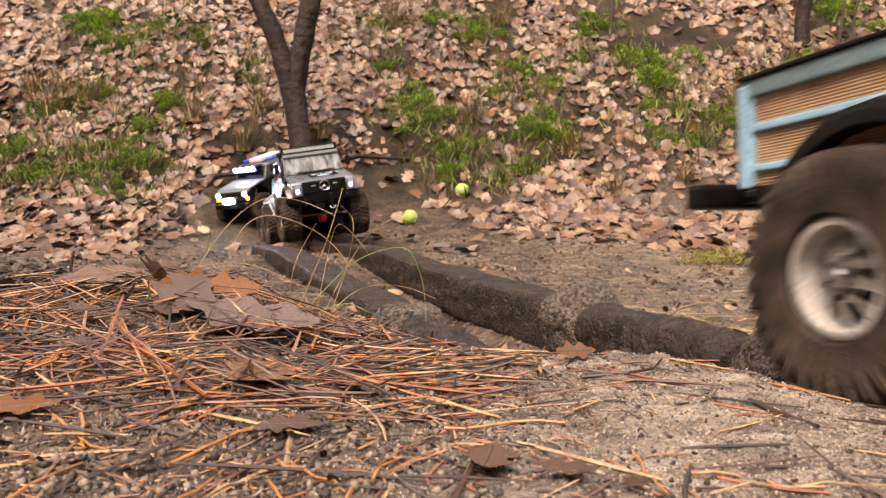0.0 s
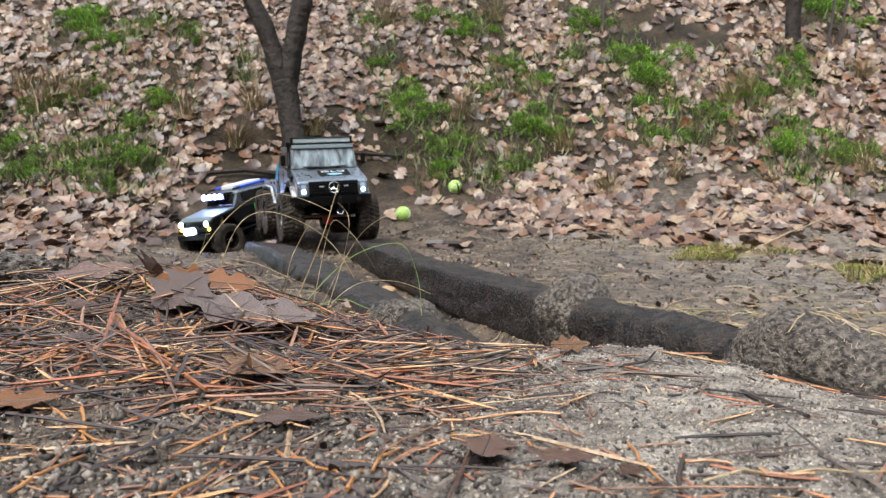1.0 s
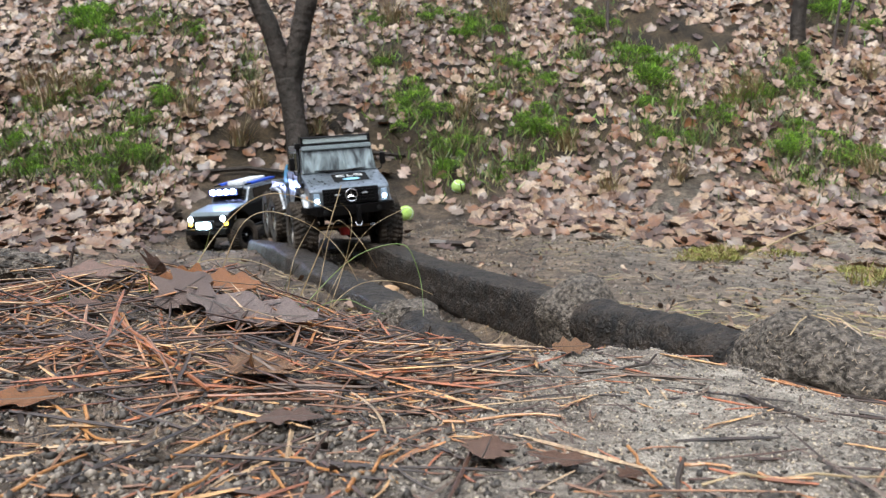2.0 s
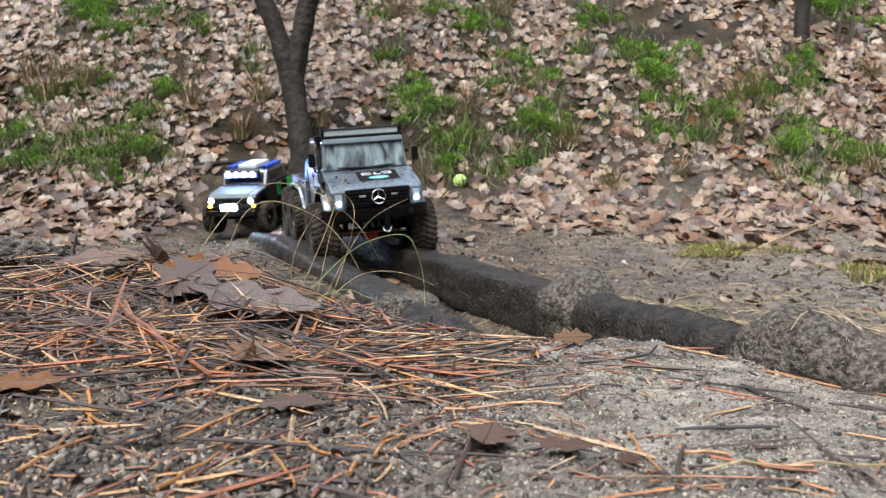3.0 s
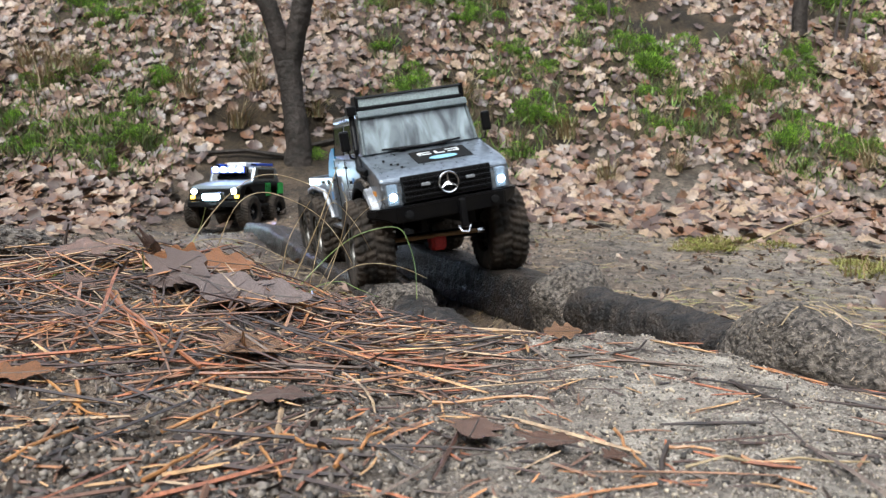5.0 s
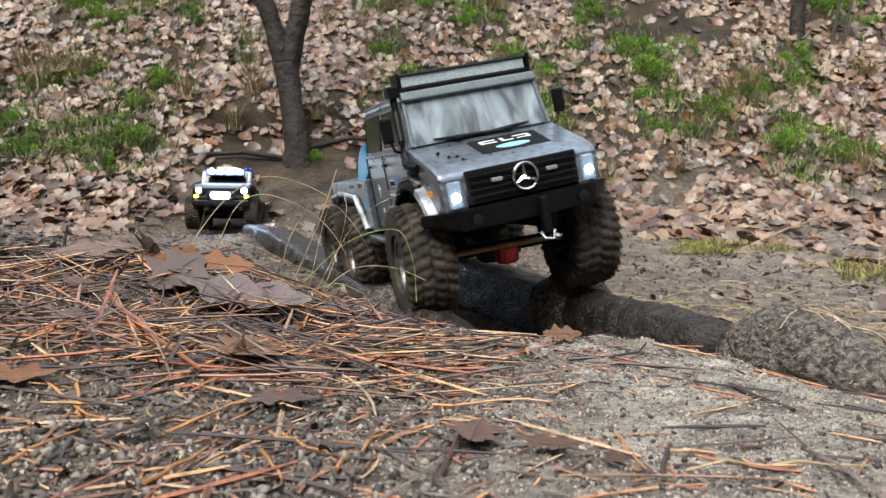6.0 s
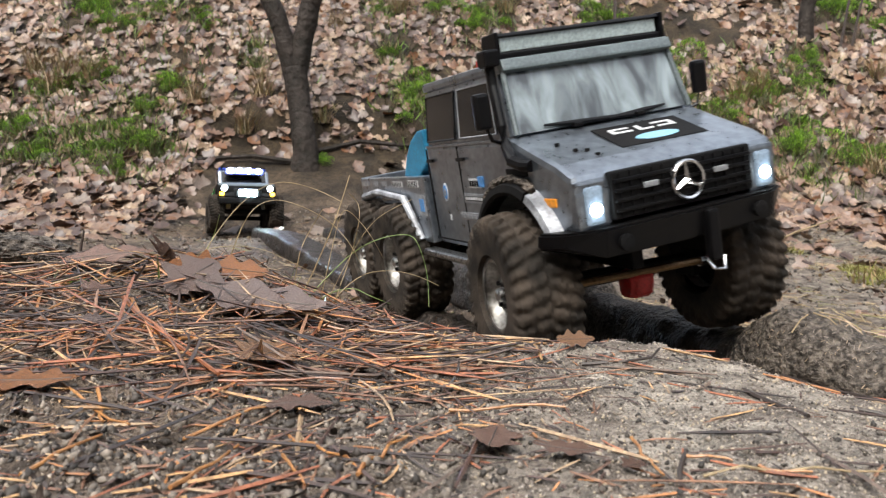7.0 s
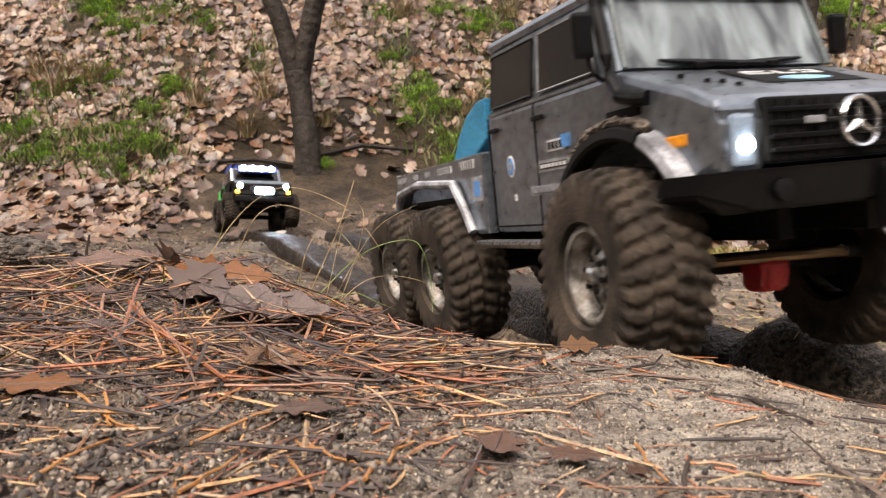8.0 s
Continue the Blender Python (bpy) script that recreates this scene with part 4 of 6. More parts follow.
# ---------------------------------------------------------------- the second model truck, behind
def build_follower():
    car = tagged(new("model_truck"), "grey and black radio-controlled model truck with lit roof lamps", "model truck")
    profile = [(0.095, 0.085), (0.10, 0.118), (0.085, 0.128), (0.0, 0.138), (-0.20, 0.138), (-0.20, 0.085), (-0.165, 0.085)] + arch(-0.125, 0.075, 0.05, 165, 20, 8) + [(-0.06, 0.075)] + arch(0.055, 0.075, 0.05, 165, 15, 8)
    part("body", prism(profile, -0.082, 0.082, 0.005), "dull_black", car)
    part("bonnet", prism([(0.099, 0.120), (0.085, 0.130), (0.004, 0.141), (0.004, 0.133), (0.08, 0.12)], -0.078, 0.078, 0.003), "grey_hood", car, "grey-green bonnet")
    part("cab", prism([(0.0, 0.138), (-0.025, 0.185), (-0.17, 0.183), (-0.195, 0.138)], -0.074, 0.074, 0.006), "paint", car)
    part("windscreen", quad_patch((-0.0110, 0, 0.162), (0, 1, 0), (-0.025, 0, 0.047), 0.128, 0.036, 0.002), "dark_glass", car, "dark windscreen")
    for sy in (-1, 1):
        part("side_window", box(-0.15, -0.035, sy * 0.0745, sy * 0.0752, 0.148, 0.177), "dark_glass", car)
        part("roof_rail", tube([(-0.02, sy * 0.062, 0.192), (-0.17, sy * 0.062, 0.192)], 0.003, 6), "plastic", car)
        part("blue_panel", box(-0.155, -0.045, sy * 0.058 - 0.012, sy * 0.058 + 0.012, 0.1885, 0.196, 0.002), "bright_blue", car, "bright blue roof panel")
        part("side_decal", box(-0.105, -0.07, sy * 0.0822, sy * 0.083, 0.095, 0.135), "green", car, "green side decal")
        part("rear_flank", box(-0.2, -0.16, sy * 0.079, sy * 0.0835, 0.10, 0.135, 0.002), "green", car)
        for k in range(3):
            part("decal_slash", box(-0.101 + 0.011 * k, -0.096 + 0.011 * k, sy * 0.083, sy * 0.0836, 0.10, 0.13), "dull_black", car)
        lamp = part("headlight", box(0.094, 0.104, sy * 0.064 - 0.010, sy * 0.064 + 0.010, 0.103, 0.119, 0.003), "plastic", car)
        bm = bmesh.new()
        bmesh.ops.create_uvsphere(bm, u_segments=12, v_segments=8, radius=0.0085, matrix=Matrix.Translation((0.103, sy * 0.064, 0.112)))
        part("bulb", bm, "lamp", lamp, "lit white bulb")
        part("turn_lamp", box(0.094, 0.104, sy * 0.071 - 0.006, sy * 0.071 + 0.006, 0.091, 0.1, 0.002), "lamp_amber", car, "lit amber lamp")
        part("shock_absorber", tube([(0.05, sy * 0.05, 0.06), (0.03, sy * 0.045, 0.125)], 0.006, 8), "white", car, "pale shock absorber")
        part("rock_slider", tube([(0.0, sy * 0.086, 0.068), (-0.075, sy * 0.086, 0.068)], 0.004, 6), "plastic", car)
    part("roof_load", box(-0.16, -0.05, -0.036, 0.028, 0.186, 0.2, 0.004), "white", car, "white panel on the roof rack")
    bar = part("lamp_bar", box(0.0, 0.014, -0.056, 0.056, 0.166, 0.186, 0.002), "plastic", car)
    part("bar_mount", box(-0.03, 0.002, -0.05, 0.05, 0.178, 0.184), "plastic", car)
    # glowing panel added behind the LEDs for their bluish halo
    part("lens", box(0.0135, 0.0155, -0.055, 0.055, 0.1675, 0.1845, 0.001), "lamp_halo", bar, "lens panel glowing blue as the lamp halo")
    for k in range(4):
        bm = bmesh.new()
        bmesh.ops.create_uvsphere(bm, u_segments=12, v_segments=8, radius=0.0078, matrix=Matrix.Translation((0.0155, -0.0405 + 0.027 * k, 0.178)))
        part("led", bm, "lamp_blue", bar, "lit bluish lamp")
    part("bumper", box(0.098, 0.118, -0.08, 0.08, 0.066, 0.084, 0.004), "plastic", car)
    chin = part("chin_lamp", box(0.112, 0.121, -0.038, 0.038, 0.082, 0.11, 0.004), "plastic", car)
    part("led", box(0.119, 0.1255, -0.026, 0.026, 0.087, 0.105, 0.006), "lamp_glare", chin, "glaring white lamp")
    part("chassis", box(-0.19, 0.09, -0.035, 0.035, 0.062, 0.088, 0.002), "dull_black", car)
    wheels = []
    for n, ax in enumerate((0.055, -0.125)):
        part("axle", tube([(ax, -0.075, 0.05), (ax, 0.075, 0.05)], 0.007, 8), "dull_black", car)
        for sy in (-1, 1):
            w = build_wheel(car, 0.05, 0.04, 0.026, "dull_black", sy)
            w.location = (ax, sy * 0.084, 0.05)
            wheels.append((w, n, sy))
    return car, wheels


follower, follower_wheels = build_follower()
FOLLOWER_AXLES = (0.055, -0.125)


# ---------------------------------------------------------------- the blue and wood model truck that drives off
def build_leader():
    car = tagged(new("model_truck"), "light blue model truck with wood-slatted sides and white rims", "model truck")
    yl = -0.080
    for sy in (-1, 1):
        y0, y1 = sy * 0.072, sy * 0.080
        part("corner_post", box(-0.112, -0.101, y0, sy * 0.082, 0.119, 0.184, 0.0015), "sky_blue", car, "light blue corner post")
        part("top_rail", box(-0.112, 0.13, y0, sy * 0.0815, 0.176, 0.187, 0.0015), "grey_blue", car, "grey-blue top rail")
        part("top_lip", box(-0.113, 0.13, y0, sy * 0.0835, 0.187, 0.1895, 0.0008), "dull_black", car)
        part("middle_rail", box(-0.101, 0.13, y0, sy * 0.0805, 0.154, 0.159, 0.0012), "sky_blue", car)
        part("lower_rail", box(-0.101, 0.13, y0, sy * 0.0805, 0.129, 0.1335, 0.0012), "sky_blue", car)
        for z0, z1 in ((0.159, 0.176), (0.1335, 0.154), (0.119, 0.129)):
            n = int(round((z1 - z0) / 0.0019))
            for k in range(n):
                z = z0 + (k + 0.5) * (z1 - z0) / n
                part("slat", tube([(-0.101, sy * 0.0765, z), (0.13, sy * 0.0765, z)], 0.00092, 6), "wood", car, "thin pale wooden slat" if k == 0 else "")
        part("side_backing", box(-0.11, 0.13, sy * 0.0725, sy * 0.0758, 0.119, 0.18), "dull_black", car)
        flare(car, 0.0, 0.069, 0.078, 175, 5, sy * 0.080, "dull_black", "black wheel-arch flare")
        bm = prism([(-0.085, 0.119)] + arch(0, 0.069, 0.082, 143, 5, 12) + arch(0, 0.069, 0.074, 5, 160, 12), sy * 0.079, sy * 0.094, 0.001)
        part("mudguard", bm, "dull_black", car, "black mudguard")
        part("tail_lamp", box(-0.119, -0.1125, sy * 0.066 - 0.008, sy * 0.066 + 0.008, 0.126, 0.152, 0.003), "tail_red", car, "red tail lamp")
        part("bumper_arm", tube([(-0.10, sy * 0.05, 0.116), (-0.15, sy * 0.05, 0.116)], 0.005, 8), "plastic", car)
    part("bed_floor", box(-0.112, 0.13, -0.072, 0.072, 0.114, 0.12, 0.001), "dull_black", car)
    part("tailboard", box(-0.1125, -0.108, -0.072, 0.072, 0.12, 0.183, 0.001), "sky_blue", car)
    part("rear_bumper", box(-0.168, -0.146, -0.085, 0.085, 0.108, 0.126, 0.004), "plastic", car, "black rear bumper")
    part("load", box(-0.03, 0.06, -0.05, 0.03, 0.12, 0.199, 0.004), "blue_decal", car, "blue box in the bed")
    part("load_strap", box(0.008, 0.02, -0.051, 0.031, 0.119, 0.2), "white", car)
    part("chassis", box(-0.12, 0.34, -0.035, 0.035, 0.085, 0.113, 0.002), "dull_black", car)
    part("cab", prism([(0.135, 0.10), (0.135, 0.225), (0.22, 0.225), (0.245, 0.17), (0.345, 0.155), (0.35, 0.11), (0.31, 0.1)], -0.08, 0.08, 0.006), "sky_blue", car)
    part("windscreen", quad_patch((0.2345, 0, 0.199), (0, 1, 0), (-0.025, 0, 0.055), 0.13, 0.045, 0.002), "dark_glass", car)
    wheels = []
    for n, ax in enumerate((0.0, 0.28)):
        part("axle", tube([(ax, -0.08, 0.066), (ax, 0.08, 0.066)], 0.008, 8), "dull_black", car)
        for sy in (-1, 1):
            w = build_wheel(car, 0.066, 0.055, 0.031, "white_rim", sy)
            w.location = (ax, sy * 0.090, 0.066)
            wheels.append((w, n, sy))
    return car, wheels


leader, leader_wheels = build_leader()


# ---------------------------------------------------------------- trees
def bark_tube(points, radii, seed, sides=18, steps=36):
    pts = np.array(points, float)
    s = np.linspace(0, len(pts) - 1, steps)
    line = np.stack([np.interp(s, range(len(pts)), pts[:, k]) for k in range(3)], -1)
    for _ in range(3):
        line[1:-1] = (line[:-2] + 2 * line[1:-1] + line[2:]) / 4
    rad = np.interp(s, range(len(radii)), radii)
    bm = tube([Vector(p) for p in line], list(rad), sides)
    for v in bm.verts:
        n = noise.noise(Vector((v.co.x * 40, v.co.y * 40, v.co.z * 9 + seed))) * 0.004 + noise.noise(v.co * 14 + Vector((seed, 0, 0))) * 0.006
        d = Vector((v.co.x, v.co.y, 0)) - Vector((np.interp(v.co.z, line[:, 2], line[:, 0]), np.interp(v.co.z, line[:, 2], line[:, 1]), 0))
        if d.length > 1e-4:
            v.co += d.normalized() * n
    return bm


def build_trees():
    x0, y0 = -0.545, 2.95
    z0 = float(ground(x0, y0))
    tree = tagged(new("tree"), "dark forked leafless tree trunk on the bank", "tree")
    part("trunk", bark_tube([(x0, y0, z0 - 0.08), (x0 - 0.004, y0, z0 + 0.04), (-0.562, 2.96, 0.5), (-0.584, 2.99, 0.64), (-0.598, 3.0, 0.74)], [0.07, 0.05, 0.044, 0.045, 0.044], 2), "bark", tree, smooth=True)
    part("limb", bark_tube([(-0.602, 3.0, 0.66), (-0.628, 3.0, 0.82), (-0.672, 3.0, 0.96), (-0.74, 3.0, 1.1), (-0.86, 3.02, 1.4), (-0.9, 3.05, 1.9), (-0.95, 3.1, 2.6)], [0.036, 0.038, 0.036, 0.035, 0.032, 0.024, 0.01], 7), "bark", tree, smooth=True)
    part("limb", bark_tube([(-0.592, 3.0, 0.66), (-0.570, 3.0, 0.84), (-0.545, 3.0, 0.96), (-0.515, 3.0, 1.1), (-0.45, 3.02, 1.4), (-0.42, 3.05, 1.9), (-0.36, 3.1, 2.6)], [0.036, 0.04, 0.039, 0.037, 0.033, 0.025, 0.01], 11), "bark", tree, smooth=True)
    for dx, dz in ((-0.9, 1.8), (-0.4, 1.85)):
        for k in range(4):
            a = 1.6 * k + dz
            part("branch", tube([(dx, 3.05, dz + 0.1 * k), (dx + 0.2 * math.cos(a), 3.05 + 0.2 * math.sin(a), dz + 0.3 + 0.1 * k), (dx + 0.32 * math.cos(a), 3.05 + 0.3 * math.sin(a), dz + 0.65 + 0.1 * k)], [0.012, 0.008, 0.003], 6), "bark", tree)
    x1, y1 = 1.645, 3.57
    z1 = float(ground(x1, y1))
    young = tagged(new("tree"), "slender dark tree stem in moss on the bank", "tree")
    part("trunk", bark_tube([(x1, y1, z1 - 0.08), (x1 + 0.005, y1, z1 + 0.08), (x1 + 0.05, y1, z1 + 0.4), (x1 + 0.09, y1, z1 + 0.9), (x1 + 0.1, y1, z1 + 2.0)], [0.042, 0.032, 0.029, 0.027, 0.016], 21), "bark", young, smooth=True)
    part("branch", tube([(x1 + 0.1, y1, z1 + 0.9), (x1 + 0.3, y1, z1 + 1.3), (x1 + 0.4, y1, z1 + 1.8)], [0.014, 0.01, 0.004], 6), "bark", young)
    for dx, h in ((0.14, 0.42), (0.19, 0.36)):
        sap = tagged(new("sapling"), "thin bare sapling beside the slender tree", "sapling")
        zz = float(ground(x1 + dx, y1 - 0.05))
        part("stem", tube([(x1 + dx, y1 - 0.05, zz - 0.02), (x1 + dx + 0.04, y1 - 0.05, zz + h * 0.5), (x1 + dx + 0.1, y1 - 0.05, zz + h)], [0.008, 0.006, 0.003], 6), "twig", sap)
    sap = tagged(new("sapling"), "thin bare sapling on the bank", "sapling")
    zz = float(ground(0.78, 3.62))
    part("stem", tube([(0.78, 3.62, zz - 0.02), (0.785, 3.62, zz + 0.25), (0.790, 3.62, zz + 0.6)], [0.008, 0.007, 0.004], 6), "twig", sap)


build_trees()


# ---------------------------------------------------------------- tennis balls
def build_ball(x, y, tilt):
    bm = bmesh.new()
    r = 0.026
    bmesh.ops.create_uvsphere(bm, u_segments=28, v_segments=18, radius=r)
    ball = link_bmesh("tennis_ball", bm, "ball", smooth=True)
    ball.matrix_world = pose(x, y, float(ground(x, y)) + r - 0.004, tilt, 20, tilt * 2)
    tagged(ball, "small yellow-green felt ball lying on bare soil", "ball", "balls on the slope")
    pts = []
    for k in range(49):
        a = 2 * math.pi * k / 48
        p = Vector((math.cos(a) + 0.35 * math.cos(3 * a), math.sin(a) - 0.35 * math.sin(3 * a), 0.95 * math.sin(2 * a)))
        pts.append(p.normalized() * r * 1.002)
    part("seam", tube(pts, 0.0011, 5, caps=False), "white", ball, "white seam")


build_ball(-0.127, 2.536, 30)
build_ball(0.053, 2.874, 75)


# ---------------------------------------------------------------- leaves, needles, moss, grass
rng = np.random.default_rng(7)


def scatter(name, mat, templates, where, label, category, smooth_shade=False):
    """Many small pieces as one mesh. templates: (verts, faces); where: rows of (template, 3x3 matrix, place)."""
    V, L, sizes, base = [], [], [], 0
    for k, m, p in where:
        v, fs = templates[k]
        V.append(v @ m.T + p)
        for fc in fs:
            L.extend(i + base for i in fc)
            sizes.append(len(fc))
        base += len(v)
    V = np.concatenate(V)
    me = bpy.data.meshes.new(name)
    me.vertices.add(len(V))
    me.vertices.foreach_set("co", V.ravel())
    me.loops.add(len(L))
    me.loops.foreach_set("vertex_index", L)
    me.polygons.add(len(sizes))
    me.polygons.foreach_set("loop_start", np.concatenate([[0], np.cumsum(sizes)[:-1]]))
    if smooth_shade:
        me.polygons.foreach_set("use_smooth", [True] * len(sizes))
    me.update(calc_edges=True)
    me.materials.append(MAT[mat])
    return tagged(new(name, me), label, category, kind="stuff")


def turn(rx, ry, rz):
    return np.array(Euler((rx, ry, rz)).to_matrix())


def leaf_template(seed, lobes, length=1.0, width=0.75, fine=1):
    """A leaf blade of unit length with a lobed edge, curled and creased along its midrib."""
    r = np.random.default_rng(seed)
    n = 9 * fine
    left, rib, right = [], [], []
    curl, fold, twist = r.uniform(-0.35, 0.35), r.uniform(0.05, 0.4), r.uniform(-0.3, 0.3)
    if fine > 1:
        curl, fold = 0.4 * curl, 0.4 * fold
    for i in range(n):
        s = i / (n - 1)
        w = width * 0.5 * (math.sin(math.pi * min(1, s * 0.94 + 0.05)) ** 0.75) * (1 + 0.3 * math.cos(lobes * 2 * math.pi * s) * (0.15 < s < 0.9))
        z = curl * (s - 0.5) ** 2 * 1.6
        if i % fine == 0:
            a0, b0, a1, b1 = (a1, b1, r.uniform(0.8, 1.15), r.uniform(0.8, 1.15)) if i else (1.0, 1.0, r.uniform(0.8, 1.15), r.uniform(0.8, 1.15))
        q = (i % fine) / fine
        a, b = a0 + (a1 - a0) * q, b0 + (b1 - b0) * q
        rib.append((s - 0.5, 0, z))
        left.append((s - 0.5, w * a, z + fold * w + twist * w * (s - 0.5) + r.normal(0, 0.02 / fine ** 2)))
        right.append((s - 0.5, -w * b, z + fold * w - twist * w * (s - 0.5) + r.normal(0, 0.02 / fine ** 2)))
    verts = np.array(left + rib + right)
    verts[:, 0] *= length
    faces = []
    for i in range(n - 1):
        faces += [(i, i + 1, n + i + 1, n + i), (n + i, n + i + 1, 2 * n + i + 1, 2 * n + i)]
    return verts, faces


# moss cushions and dry tufts on the bank: (x, y, radius)
MOSS_WEST = [(-1.68, 2.97, 0.049), (-1.52, 2.78, 0.055), (-1.62, 2.89, 0.038), (-1.32, 2.8, 0.046), (-1.19, 2.7, 0.039), (-1.21, 2.87, 0.053), (-1.14, 2.91, 0.042), (-1.4, 2.9, 0.038), (-1.29, 2.93, 0.035), (-1.66, 3.16, 0.042), (-1.62, 3.69, 0.088), (-1.51, 3.53, 0.047), (-1.72, 3.69, 0.073), (-1.39, 3.65, 0.048), (-1.15, 3.27, 0.056), (-1.22, 3.05, 0.044), (-1.2, 3.66, 0.044), (-0.91, 3.58, 0.028), (-0.87, 3.46, 0.018), (-1.1, 2.94, 0.023), (-1.49, 3.26, 0.048)]
MOSS_MIDDLE = [(-0.33, 3.93, 0.047), (-0.28, 3.6, 0.033), (-0.1, 3.31, 0.079), (-0.12, 3.2, 0.064), (0.03, 3.09, 0.057), (0.0, 3.0, 0.036), (0.18, 3.85, 0.066), (0.17, 3.94, 0.039), (0.35, 3.6, 0.048), (0.44, 3.47, 0.051), (0.24, 3.49, 0.032), (0.43, 3.21, 0.068), (0.3, 3.02, 0.04), (0.19, 2.93, 0.027), (0.63, 3.54, 0.028), (0.75, 3.75, 0.065), (-0.05, 3.97, 0.053), (-0.5, 2.95, 0.027), (0.36, 3.24, 0.043), (0.1, 3.17, 0.034)]
MOSS_EAST = [(0.88, 3.42, 0.095), (0.88, 3.32, 0.062), (0.85, 3.06, 0.045), (0.98, 3.21, 0.03), (1.11, 3.14, 0.054), (1.3, 3.22, 0.051), (1.35, 3.3, 0.039), (1.58, 3.44, 0.055), (1.51, 3.31, 0.039), (1.31, 2.87, 0.061), (1.38, 3.05, 0.04), (1.29, 2.74, 0.033), (1.49, 2.85, 0.06), (1.94, 3.77, 0.08), (1.91, 3.82, 0.066), (0.83, 3.5, 0.046), (1.58, 2.87, 0.034), (0.99, 3.0, 0.028)]
MOSS = MOSS_WEST + MOSS_MIDDLE + MOSS_EAST
TUFTS = [(0.84, 2.77), (1.21, 3.21), (1.32, 3.25), (-0.54, 3.73), (0.3, 3.95), (-1.05, 3.19), (-0.82, 3.11), (-0.51, 3.13), (-0.78, 3.22), (-1.64, 3.29), (1.85, 3.34), (-1.63, 3.18), (0.08, 3.29), (0.59, 2.74), (1.33, 3.34), (-1.77, 3.3), (-1.52, 3.24), (1.53, 2.77), (-0.25, 3.93), (0.5, 3.07)]


def bare(x, y):
    """1 on the bare trail below the tree, 0 on the leafy bank."""
    edge = 0.22 - 0.6 * (y - 2.3)
    return float(smooth(np.float64(x), -1.05, -0.8) * (1 - smooth(np.float64(x), edge - 0.08, edge + 0.1)) * (1 - smooth(np.float64(y), 3.02, 3.14)) * smooth(np.float64(y), 0.9, 1.3))


def mossy(x, y):
    """How far moss takes the place of leaves at a spot."""
    at_moss = np.array(MOSS)
    return float(np.exp(-((x - at_moss[:, 0]) ** 2 + (y - at_moss[:, 1]) ** 2) / (2.0 * at_moss[:, 2]) ** 2).max())


def build_leaf_litter():
    kinds = [leaf_template(s, 2 + s % 3, 1.0, 0.6 + 0.06 * (s % 5)) for s in range(12)]
    rows = []
    tries = 0
    while len(rows) < 20000 and tries < 62000:
        tries += 1
        y = 1.0 + 4.2 * rng.random() ** 0.6
        x = rng.uniform(-0.64 * y - 0.15, 0.64 * y + 0.15)
        foot = 2.45 - 0.15 * (x > 0.3)
        keep = 1.0 if y > foot else 0.10 + 0.55 * float(smooth(np.float64(y), 1.75, foot)) + 0.75 * (x < -0.8)
        keep *= 1 - 0.955 * bare(x, y)
        keep *= min(1.0, max(0.08, 0.72 + 0.75 * float(bumps(x, y, 0.26, 9)) + 0.3 * float(bumps(x, y, 0.1, 10))))
        keep *= 1 - 0.75 * math.exp(-((x - 0.08) / 0.32) ** 2 - ((y - 2.85) / 0.25) ** 2)
        keep *= 1 - 0.72 * math.exp(-((x - 0.2) / 0.5) ** 2 - ((y - 3.25) / 0.35) ** 2)
        if x < -0.45 and y > 2.55 and bare(x, y) < 0.3:
            keep = max(keep, 0.85)
        if rng.random() > keep or rng.random() < 0.9 * mossy(x, y):
            continue
        size = rng.uniform(0.03, 0.07) * (1.0 if y > 2 else 0.75)
        m = turn(rng.normal(0, 0.3), rng.normal(0, 0.3), rng.uniform(0, 6.3))
        slope = math.atan(0.95 / (1 + math.exp(-(y - foot - 0.35) / 0.25)))
        m = turn(slope + 0.28, 0, 0) @ m * size
        rows.append((rng.integers(12), m, np.array([x, y, float(ground(x, y)) + rng.uniform(0.002, 0.016)])))
    for _ in range(4000):
        y, x = rng.uniform(2.4, 5.6), rng.uniform(-4.6, 4.6)
        if abs(x) < 0.64 * y:
            continue
        m = turn(0.7 if y > 2.8 else 0.3, 0, 0) @ turn(rng.normal(0, 0.4), rng.normal(0, 0.35), rng.uniform(0, 6.3)) * rng.uniform(0.04, 0.075)
        rows.append((rng.integers(12), m, np.array([x, y, float(ground(x, y)) + rng.uniform(0.004, 0.018)])))
    scatter("leaf_litter", "leaf", kinds, rows, "damp fallen leaves, pinkish brown and tan, on the bank", "leaves")


